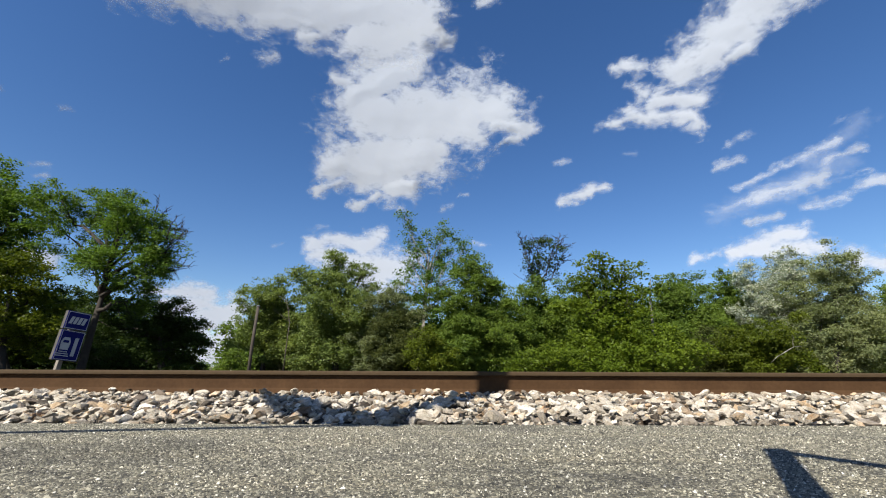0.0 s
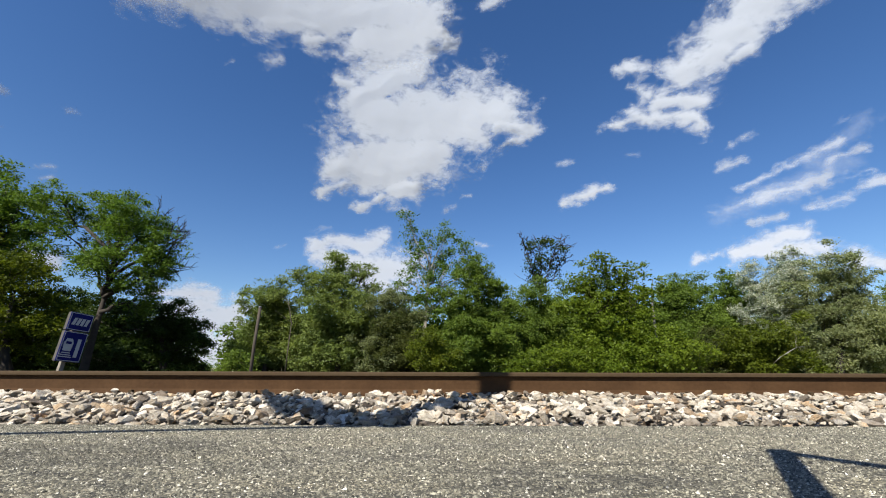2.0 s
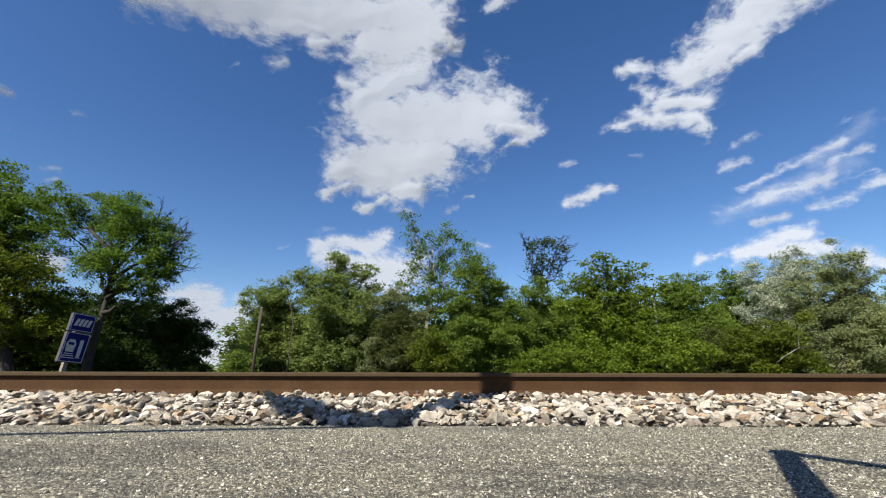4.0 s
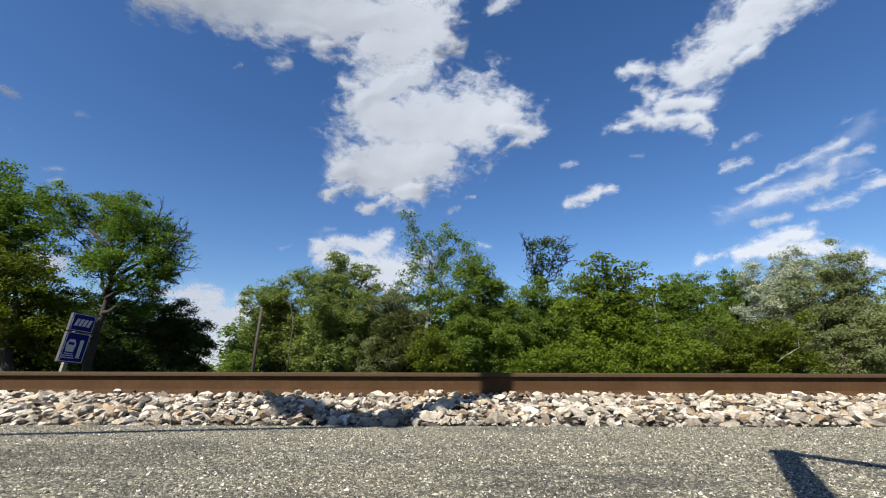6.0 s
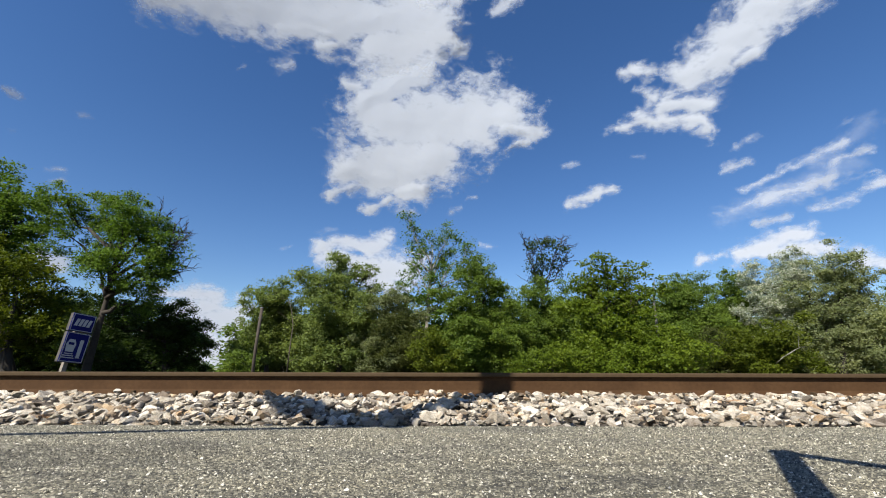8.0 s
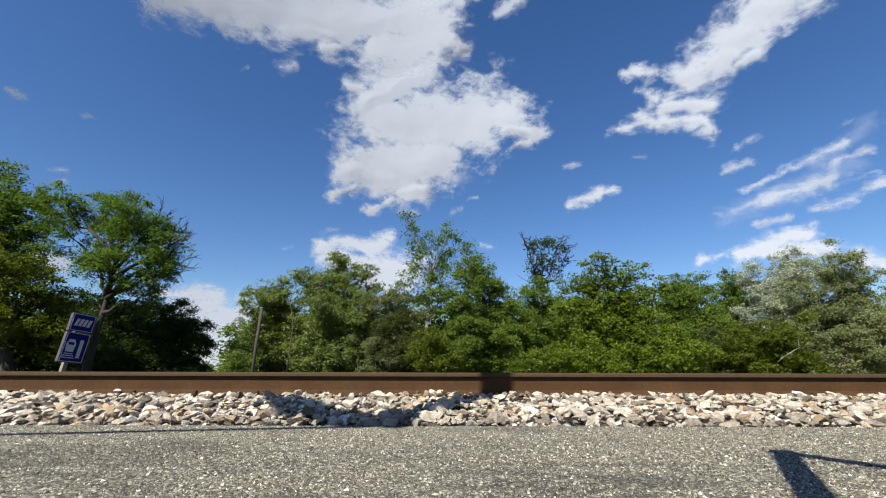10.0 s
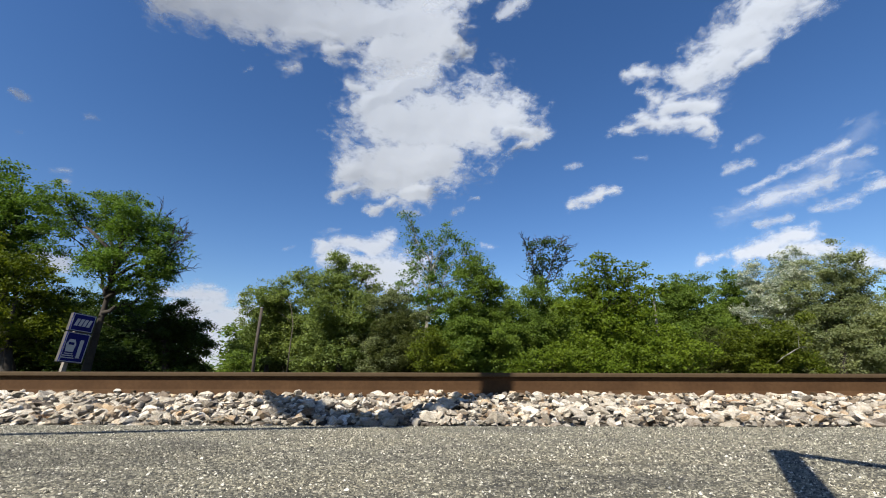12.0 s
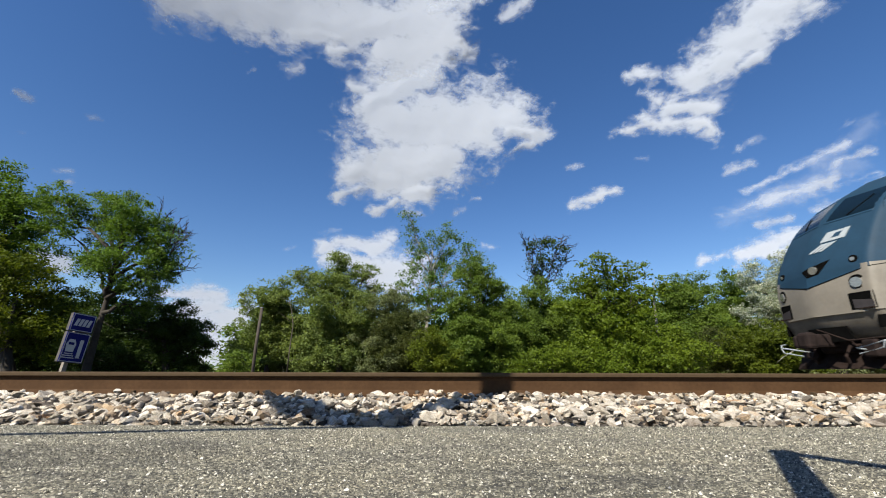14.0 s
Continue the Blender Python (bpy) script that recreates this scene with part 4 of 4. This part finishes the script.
def eased(keys, steps):
    """The same outline with rounded levels between the keys."""
    out = []
    for i in range(len(keys) - 1):
        q = [np.array(keys[min(max(i + d, 0), len(keys) - 1)]) for d in (-1, 0, 1, 2)]
        for k in range(steps):
            t = k / steps
            v = 0.5 * (2 * q[1] + (q[2] - q[0]) * t + (2 * q[0] - 5 * q[1] + 4 * q[2] - q[3]) * t * t + (3 * q[1] - q[0] - 3 * q[2] + q[3]) * t ** 3)
            v[0] = q[1][0] + (q[2][0] - q[1][0]) * t
            out.append(tuple(v.tolist()))
    return out + [keys[-1]]


NOSE = [(1.12, 0.0, 1.38, 0.7), (1.69, 0.0, 1.4, 0.7), (1.98, 0.05, 1.4, 0.7)] + eased(
    [(1.98, 0.05, 1.4, 0.7), (2.6, 0.32, 1.38, 0.7), (3.2, 0.72, 1.34, 0.72), (3.74, 1.3, 1.24, 0.76), (4.1, 1.95, 1.08, 0.74), (4.26, 2.6, 0.7, 0.5), (4.3, 3.3, 0.3, 0.2)], 5)[1:]


def nose_x(y, z):
    """Where the nose's skin lies at that place across and height."""
    for (z0, n0, h0, s0), (z1, n1, h1, s1) in zip(NOSE, NOSE[1:]):
        if z <= z1:
            k = max(0.0, (z - z0) / (z1 - z0))
            n, h, s = n0 + (n1 - n0) * k, h0 + (h1 - h0) * k, s0 + (s1 - s0) * k
            a = min(abs(y) / h, 0.95)
            return n + s * bend(a) / 0.9
    return NOSE[-1][1]


def skin_patch(corners, lift, thick=0.012):
    """A plate that follows the nose, from (y, z) corners."""
    bm = bmesh.new()
    steps = 6
    grid = []
    (ay, az), (by, bz), (cy, cz), (dy, dz) = corners
    for i in range(steps + 1):
        u = i / steps
        row = []
        for j in range(steps + 1):
            v = j / steps
            y = (ay * (1 - u) + by * u) * (1 - v) + (dy * (1 - u) + cy * u) * v
            z = (az * (1 - u) + bz * u) * (1 - v) + (dz * (1 - u) + cz * u) * v
            row.append(bm.verts.new((nose_x(y, z) - lift, y, z)))
        grid.append(row)
    for i in range(steps):
        for j in range(steps):
            bm.faces.new((grid[i][j], grid[i + 1][j], grid[i + 1][j + 1], grid[i][j + 1]))
    r = bmesh.ops.extrude_face_region(bm, geom=list(bm.faces))
    bmesh.ops.translate(bm, verts=[g for g in r["geom"] if isinstance(g, bmesh.types.BMVert)], vec=(thick + 0.02, 0, 0))
    return bm


def disc(x, y, z, radius, depth, sides=20, yaw=0.0):
    bm = tube(bmesh.new(), [(0, 0, 0), (-depth, 0, 0)], [radius, radius * 0.94], sides)
    bmesh.ops.transform(bm, matrix=pose(x, y, z, 0, 0, yaw), verts=bm.verts)
    return bm


def locomotive():
    root = tagged(empty("locomotive", 0, TRACK_TWO, 0), "blue and silver diesel passenger locomotive running on the far track", "locomotive")
    back = 20.5
    # the blue upper body: its lower edge dips at the middle of the nose
    upper = section(NOSE[2:], back)
    body = part("upper_body", upper, loco_blue, root, "blue painted upper body with a raked nose", smooth=False)
    part("nose_skirt", skin_patch([(-1.31, 1.95), (1.31, 1.95), (1.31, 2.0), (-1.31, 2.0)], 0.004), loco_blue, body)
    for s in (-1, 1):
        part("nose_chevron", skin_patch([(0, 1.69), (s * 1.31, 1.96), (s * 1.31, 1.99), (0, 1.99)], 0.006), loco_blue, body, "blue edge dipping to the middle of the nose")
        part("stripe", skin_patch([(0, 1.67), (s * 1.32, 1.945), (s * 1.32, 1.96), (0, 1.69)], 0.008), loco_dark, body, "thin dark line")
    lower = part("lower_body", section(NOSE[:3], back), loco_silver, root, "silver lower body band")
    chin = part("chin", section([(0.66, 0.3, 1.24, 0.65), (0.74, 0.16, 1.3, 0.67), (1.06, 0.04, 1.36, 0.7), (1.12, 0.02, 1.37, 0.7)], 2.4), loco_chin, root, "darker silver chin below the nose", smooth=False)
    # no hollow here: a black plate paints the recess's shade
    part("chin_recess_shade", skin_patch([(-0.55, 0.6), (0.5, 0.6), (0.4, 0.88), (-0.45, 0.88)], -0.07), loco_dark, chin, "flat black plate for the coupler recess's shade")
    part("crease_line", skin_patch([(-1.3, 1.1), (1.3, 1.1), (1.3, 1.125), (-1.3, 1.125)], 0.012), loco_silver, lower)
    part("underframe", boxed((1.2, -1.35, 0.45), (back - 0.3, 1.35, 1.115), 0.04), loco_grime, root, "grimy dark underframe")
    part("end_beam", boxed((0.75, -1.35, 0.25), (1.3, 1.35, 0.7), 0.05), loco_grime, root)
    # windshields, two panes with a post between
    for s in (-1, 1):
        w = part("windshield", skin_patch([(s * 0.1, 3.1), (s * 1.08, 3.08), (s * 0.98, 3.62), (s * 0.1, 3.66)], 0.006), loco_glass, root, "dark raked windshield pane")
        part("gasket", skin_patch([(s * 0.07, 3.07), (s * 1.12, 3.05), (s * 1.12, 3.09), (s * 0.07, 3.11)], 0.012), loco_blue, w)
        part("wiper", tube(bmesh.new(), [(nose_x(s * 0.5, 3.12) - 0.03, s * 0.5, 3.12), (nose_x(s * 0.75, 3.5) - 0.03, s * 0.75, 3.5)], [0.012, 0.008], 6), loco_dark, w, "thin black wiper")
    # headlight and corner lamps on black plates that paint recess shade, small markers
    h = part("headlight", skin_patch([(-0.25, 1.94), (-0.02, 1.9), (0.14, 2.06), (-0.44, 2.2)], 0.012), loco_dark, root, "round headlight on a black plate for its recess's shade")
    part("lens", disc(nose_x(0.14, 2.03) - 0.002, -0.14, 2.03, 0.085, 0.035, 24, 10), loco_lamp, h, "clear round lens")
    for s in (-1, 1):
        c = part("corner_lamp", disc(nose_x(0.87, 1.66) + 0.05, s * 0.87, 1.66, 0.135, 0.055, 24, s * -18), loco_dark, root, "round lamp on a dark disc for its socket's shade")
        part("lens", disc(nose_x(0.87, 1.66) + 0.005, s * 0.87, 1.645, 0.1, 0.03, 24, s * -18), loco_lamp, c, "clear round lens")
        m = part("marker_lamp", disc(nose_x(0.85, 2.1) + 0.03, s * 0.85, 2.1, 0.075, 0.05, 16, s * -18), loco_dark, root, "small dark marker lamp")
        part("lens", disc(nose_x(0.85, 2.1) - 0.015, s * 0.855, 2.1, 0.04, 0.015, 14, s * -18), loco_lamp, m)
        # openings are flat plates: black for shade, grey for the dim interior
        o = part("step_opening_shade", skin_patch([(s * 0.68, 1.15), (s * 1.08, 1.15), (s * 1.08, 1.46), (s * 0.68, 1.46)], 0.004), loco_dark, root, "flat black plate for the shade in a rectangular opening")
        part("opening_back", skin_patch([(s * 0.74, 1.17), (s * 1.05, 1.17), (s * 1.05, 1.3), (s * 0.74, 1.34)], 0.01), loco_recess, o, "grey plate painted as the dim back of the opening")
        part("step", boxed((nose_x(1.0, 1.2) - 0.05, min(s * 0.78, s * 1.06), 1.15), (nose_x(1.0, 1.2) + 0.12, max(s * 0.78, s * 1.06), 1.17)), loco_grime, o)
        part("lower_step_shade", skin_patch([(s * 1.0, 0.8), (s * 1.3, 0.82), (s * 1.3, 1.03), (s * 1.02, 1.02)], -0.025), loco_dark, root, "flat black plate for the shade in the lower step")
        r = []
        for a, b, c2 in ((0.5, 0.55, 0.42), (0.12, 0.6, 0.46), (0.1, 1.15, 0.56), (0.2, 1.25, 0.62), (0.5, 1.5, 0.66)):
            r.append((a, s * b, c2))
        part("grab_rail", tube(bmesh.new(), r, [0.016] * 5, 8), loco_white, root, "white painted grab rail")
        part("lower_grab_rail", tube(bmesh.new(), [(0.12, s * 0.62, 0.36), (0.1, s * 1.1, 0.45), (0.1, s * 1.15, 0.56)], [0.013] * 3, 8), loco_white, root, "white painted grab rail")
        part("air_hose", tube(bmesh.new(), [(0.5, s * 0.4, 0.55), (0.2, s * 0.38, 0.5), (0.1, s * 0.36, 0.32), (0.16, s * 0.34, 0.2)], [0.03] * 4, 8), loco_grime, root, "dark rubber air hose")
    # two white slanted shapes in place of the operator's mark
    mark = part("nose_mark", skin_patch([(-0.16, 2.62), (-0.62, 2.62), (-0.66, 2.83), (-0.24, 2.83)], 0.01), loco_white, root, "plain white slanted shape on the nose")
    part("mark_inset", skin_patch([(-0.36, 2.68), (-0.5, 2.68), (-0.54, 2.78), (-0.42, 2.78)], 0.014), loco_blue, mark, "small blue shape in the white one")
    for i in range(3):
        part("mark_stroke", skin_patch([(0.02 - i * 0.1, 2.42), (-0.05 - i * 0.1, 2.42), (-0.3 - i * 0.1, 2.58), (-0.2 - i * 0.1, 2.58)], 0.01), loco_white, mark)
    # coupler and plough
    c = part("coupler", boxed((-0.25, -0.14, 0.5), (0.9, 0.14, 0.76), 0.05), coupler_rust, root, "rusty steel coupler")
    part("knuckle", boxed((-0.42, -0.2, 0.47), (-0.2, 0.08, 0.79), 0.06), coupler_rust, c)
    part("guard_arm", boxed((-0.38, 0.1, 0.5), (-0.12, 0.22, 0.74), 0.04), coupler_rust, c)
    part("coupler_pocket", boxed((0.25, -0.34, 0.4), (0.8, 0.34, 0.84), 0.05), coupler_rust, root, "rusty coupler pocket")
    part("uncoupling_lever", tube(bmesh.new(), [(0.1, -1.2, 0.62), (0.0, -0.6, 0.6), (-0.1, -0.1, 0.84)], [0.015] * 3, 6), loco_grime, root, "thin dark lever")
    for s in (-1, 1):
        part("buffer_bracket", boxed((0.3, min(s * 0.5, s * 0.78), 0.3), (0.62, max(s * 0.5, s * 0.78), 0.62), 0.04), coupler_rust, root, "rusty bracket beside the coupler")
    part("plough", prism([(0.15, -0.3, 0.1), (0.55, -1.35, 0.1), (0.75, -1.35, 0.5), (0.45, -0.3, 0.55), (0.45, 0.3, 0.55), (0.75, 1.35, 0.5), (0.55, 1.35, 0.1), (0.15, 0.3, 0.1)], 0.08, (1, 0, 0)), loco_grime, root, "grimy snow plough")
    # side: cab window, door, grilles
    for s in (-1, 1):
        y = s * 1.514
        part("cab_window", boxed((2.3, min(y, y - s * 0.02), 2.75), (3.2, max(y, y - s * 0.02) + (0.004 if s > 0 else 0), 3.35), 0.004), loco_glass, root, "dark cab side window")
        d = part("cab_door", boxed((3.5, min(y, y + s * 0.012), 1.3), (4.15, max(y, y + s * 0.012), 3.4), 0.004), loco_blue, root, "blue cab door")
        part("door_handle", boxed((4.0, min(y, y + s * 0.05), 2.1), (4.06, max(y, y + s * 0.05), 2.3), 0.01), chrome, d)
        for i in range(6):
            part("side_grille", boxed((6.5 + i * 2.1, min(y, y + s * 0.015), 2.6), (8.2 + i * 2.1, max(y, y + s * 0.015), 3.3), 0.004), loco_grime, root, "dark radiator grille")
    # trucks and wheels
    for tx in (3.6, 16.2):
        t = part("truck", boxed((tx - 1.9, -1.18, 0.42), (tx + 1.9, 1.18, 0.72), 0.08), loco_grime, root, "grimy cast truck frame")
        for wx in (-1.35, 1.35):
            for s in (-1, 1):
                bm = tube(bmesh.new(), [(tx + wx, s * 0.69, 0.507), (tx + wx, s * 0.72, 0.507), (tx + wx, s * 0.83, 0.507)], [0.535, 0.507, 0.507], 32)
                w = part("wheel", bm, rust_dark, t, "dark steel wheel")
        part("fuel_tank", boxed((tx - 0.4, -1.3, 0.72), (tx + 0.4, 1.3, 0.95), 0.06), loco_grime, t)
    part("roof_hatch", boxed((6, -0.6, 4.26), (18, 0.6, 4.36), 0.03), loco_grime, root, "dark roof hatches")
    return root


loco = locomotive()


# ---- made-up things behind the camera, added to cast the foreground shadows ----
def shade_point(x, y, z, height):
    """The place at that height on the sun's ray that ends at (x, y, z)."""
    k = (height - z) / -LIGHT.z
    return Vector((x, y, z)) - LIGHT * k


def railing():
    """An invented post and top rail, running back behind the camera, that cast the right-hand shadow."""
    high = 1.6
    top = shade_point(1.272, 1.716, PAVED, high)
    root = tagged(empty("railing_shadow_caster", top.x, top.y, PAVED), "unseen steel post and bar added to cast a shadow", "railing")
    h = high - PAVED
    part("post", boxed((-0.036, -0.026, 0), (0.036, 0.026, h), 0.006), galvanised, root)
    part("top_rail", tube(bmesh.new(), [(-0.03, 0.02, h - 0.03), (0.454 * 2.4, -0.891 * 2.4, h - 0.03)], [0.032, 0.032], 10), galvanised, root)
    part("post", boxed((0.454 * 2.4 - 0.045, -0.891 * 2.4 - 0.03, 0), (0.454 * 2.4 + 0.045, -0.891 * 2.4 + 0.03, h - 0.06), 0.006), galvanised, root)
    return root


railing()


def board_shadow_caster():
    """An invented pipe with boards, beside and behind the camera, shaped to cast the ballast shadow."""
    z = 2.15
    a, b = shade_point(-2.03, 2.085, PAVED, z), shade_point(-0.24, 2.45, -0.27, z)
    way = (a - b).normalized()
    root = tagged(empty("board_shadow_caster", b.x, b.y, PAVED), "unseen pipe and boards added to cast the ballast shadow", "sign frame")
    base = Vector((b.x, b.y, PAVED))
    far = b + way * 7
    part("pipe", tube(bmesh.new(), [b - base, far - base], [0.03, 0.03], 10), galvanised, root)
    part("post", tube(bmesh.new(), [Vector((far.x, far.y, PAVED)) - base, far - base], [0.04, 0.04], 10), galvanised, root)
    foot = b - base
    near = shade_point(-0.44, 2.45, -0.27, z) - base
    left = shade_point(-0.62, 2.45, -0.27, z) - base
    tip = shade_point(-1.08, 3.3, -0.17, 2.85) - base
    across = Vector((LIGHT.y, -LIGHT.x, 0)).normalized()
    for lo, hi, w in ((near, foot + Vector((0, 0, 1.95)), 0.21), (left - across * 0.1, tip - across * 0.12, 0.62), (left - across * 0.05, left + Vector((0, 0, 0.3)) - across * 0.05, 0.44), (near, near + Vector((0, 0, 0.24)), 0.46)):
        bm = prism([lo - across * w / 2, lo + across * w / 2, hi + across * w / 2, hi - across * w / 2], 0.02, (LIGHT.x, LIGHT.y, 0))
        part("board", bm, post_grey, root, "narrow grey board")
    return root


board_shadow_caster()


# ---- ballast stones ----
def stone_meshes(count):
    out = []
    rng = np.random.default_rng(5)
    for i in range(count):
        bm = bmesh.new()
        for p in rng.normal(0, 1, (int(rng.integers(11, 17)), 3)):
            p = p / np.linalg.norm(p) * rng.uniform(0.78, 1.08)
            bm.verts.new(p * np.array((0.68, 0.48, 0.32)))
        bmesh.ops.convex_hull(bm, input=bm.verts)
        for v in [v for v in bm.verts if not v.link_faces]:
            bm.verts.remove(v)
        bmesh.ops.recalc_face_normals(bm, faces=bm.faces)
        bmesh.ops.triangulate(bm, faces=bm.faces)
        out.append(mesh_of("stone", bm, stone))
    return out


def bed_height(y):
    k = min(max((y - EDGE - 0.02) / 0.88, 0.0), 1.0)
    return PAVED - 0.006 + (-0.197 - PAVED + 0.006) * k


def ballast_stones():
    rng = np.random.default_rng(8)
    shapes = stone_meshes(28)
    arrays = []
    for me in shapes:
        v = np.empty(len(me.vertices) * 3, dtype=np.float64)
        me.vertices.foreach_get("co", v)
        arrays.append((v.reshape(-1, 3), np.array([p.vertices[:] for p in me.polygons])))
    verts, faces, total, single = [], [], 0, 0

    def place(x, y, size, lift):
        nonlocal total, single
        k = int(rng.integers(len(shapes)))
        m = pose(x, y, bed_height(y) + lift, *rng.uniform(-30, 30, 2), float(rng.uniform(0, 360))) @ Matrix.Diagonal((size, size * float(rng.uniform(0.8, 1.15)), size * float(rng.uniform(0.75, 1.1)), 1))
        if y < EDGE + 0.13 and abs(x) < 2.3 and single < 300 and lift > 0.01:
            ob = new("stone", shapes[k])
            ob.parent = bed
            ob.matrix_basis = m
            single += 1
            return
        a = np.array(m)
        verts.append(arrays[k][0] @ a[:3, :3].T + a[:3, 3])
        faces.append(arrays[k][1] + total)
        total += len(arrays[k][0])

    y = EDGE + 0.035
    while y < 3.545:
        x = -4.8
        end = -x
        while x < end:
            size = float(np.clip(rng.lognormal(math.log(0.052), 0.42), 0.028, 0.125))
            place(x + float(rng.uniform(-0.01, 0.01)), y + float(rng.uniform(-0.022, 0.022)), size, 0.004 + float(rng.uniform(-0.022, 0.026)))
            x += size * float(rng.uniform(0.8, 1.15))
        y += 0.046
    for _ in range(900):  # small chips that lie in the gaps and on top
        y = float(rng.uniform(EDGE + 0.03, 3.5))
        place(float(rng.uniform(-4.8, 4.8)), y, float(rng.uniform(0.02, 0.045)), float(rng.uniform(0.0, 0.035)))
    for _ in range(120):  # stones heaped against the rail's foot
        place(float(rng.uniform(-4.8, 4.8)), float(rng.uniform(3.42, 3.53)), float(rng.uniform(0.05, 0.09)), float(rng.uniform(0.015, 0.04)))
    for side, ends in ((3.66, 5.02), (5.18, 6.9)):  # between the rails and between the tracks
        for _ in range(2600):
            y = float(rng.uniform(side, ends))
            place(float(rng.uniform(-4.8, 4.8)), y, float(rng.uniform(0.05, 0.09)), -0.004 + float(rng.uniform(-0.01, 0.012)))
    me = bpy.data.meshes.new("ballast")
    me.from_pydata(np.concatenate(verts), [], np.concatenate(faces).tolist())
    me.materials.append(stone)
    ob = new("loose_ballast", me)
    ob.parent = bed
    tagged(ob, "pale crushed stones with tan and rusty pieces", kind="stuff")


ballast_stones()


# ---- aggregate standing proud of the asphalt ----
def aggregate_chips(count):
    rng = np.random.default_rng(21)
    y = rng.uniform(0.95, EDGE - 0.005, count * 2)
    x = rng.uniform(-2.75, 2.75, count * 2)
    keep = np.abs(x) < y * 1.06 + 0.15
    x, y = x[keep][:count], y[keep][:count]
    n = len(x)
    size = np.clip(rng.lognormal(math.log(0.0023), 0.46, n), 0.0011, 0.006)
    turn = rng.uniform(0, 2 * math.pi, n)
    long = rng.uniform(0.8, 1.8, n)
    verts = np.empty((n, 5, 3), dtype=np.float32)
    for k in range(4):
        a = k * 2 * math.pi / 4 + rng.uniform(-0.4, 0.4, n)
        rad = size * rng.uniform(0.7, 1.25, n)
        u, v = np.cos(a) * rad * long, np.sin(a) * rad
        verts[:, k, 0], verts[:, k, 1] = x + u * np.cos(turn) - v * np.sin(turn), y + u * np.sin(turn) + v * np.cos(turn)
        verts[:, k, 2] = PAVED - 0.0008
    verts[:, 4, 0], verts[:, 4, 1] = x + rng.normal(0, 0.4, n) * size, y + rng.normal(0, 0.4, n) * size
    verts[:, 4, 2] = PAVED + size * rng.uniform(0.35, 1.25, n)
    pattern = np.array([(0, 1, 4), (1, 2, 4), (2, 3, 4), (3, 0, 4)], dtype=np.int32)
    tris = (pattern[None] + (np.arange(n, dtype=np.int32) * 5)[:, None, None]).reshape(-1)
    me = bpy.data.meshes.new("aggregate")
    me.vertices.add(n * 5)
    me.vertices.foreach_set("co", verts.ravel())
    me.loops.add(len(tris))
    me.loops.foreach_set("vertex_index", tris)
    me.polygons.add(len(tris) // 3)
    me.polygons.foreach_set("loop_start", np.arange(0, len(tris), 3, dtype=np.int32))
    me.update(calc_edges=True)
    me.materials.append(chips_mat)
    ob = new("aggregate", me)
    ob.parent = bpy.data.objects["pavement"]
    tagged(ob, "pale stone chips standing proud of the asphalt", kind="stuff")


aggregate_chips(125000)


# ---- what moves ----
def motions():
    for ob in CLOUDS:
        walk(ob, [(t, Matrix.Translation(WIND * (t - 14.0))) for t in (0.0, 3.5, 7.0, 10.5, 14.0)])
    rng = np.random.default_rng(77)
    for bough, foot, swing, x in BOUGHS:  # gusts that run along the wood, and each bough's own swing
        own, beat = float(rng.uniform(0, 6.28)), float(rng.uniform(2.2, 3.6))
        rows = []
        for i in range(21):
            t = i * 0.7
            gust = 0.6 + 0.4 * math.sin(t * 0.9 - x * 0.12)
            rows.append((t, pose(*foot, swing * 0.5 * math.sin(beat * 0.8 * t + own * 2), swing * (0.6 * gust + 0.8 * gust * math.sin(beat * t + own)), swing * 0.6 * math.sin(beat * 0.6 * t + own))))
        walk(bough, rows)
    speed, stop = 35.0, 7.52
    walk(loco, [(t, pose(stop + speed * (14.0 - t), TRACK_TWO, 0)) for t in (0.0, 2.0, 4.0, 6.0, 8.0, 10.0, 12.0, 13.0, 14.0)])


motions()
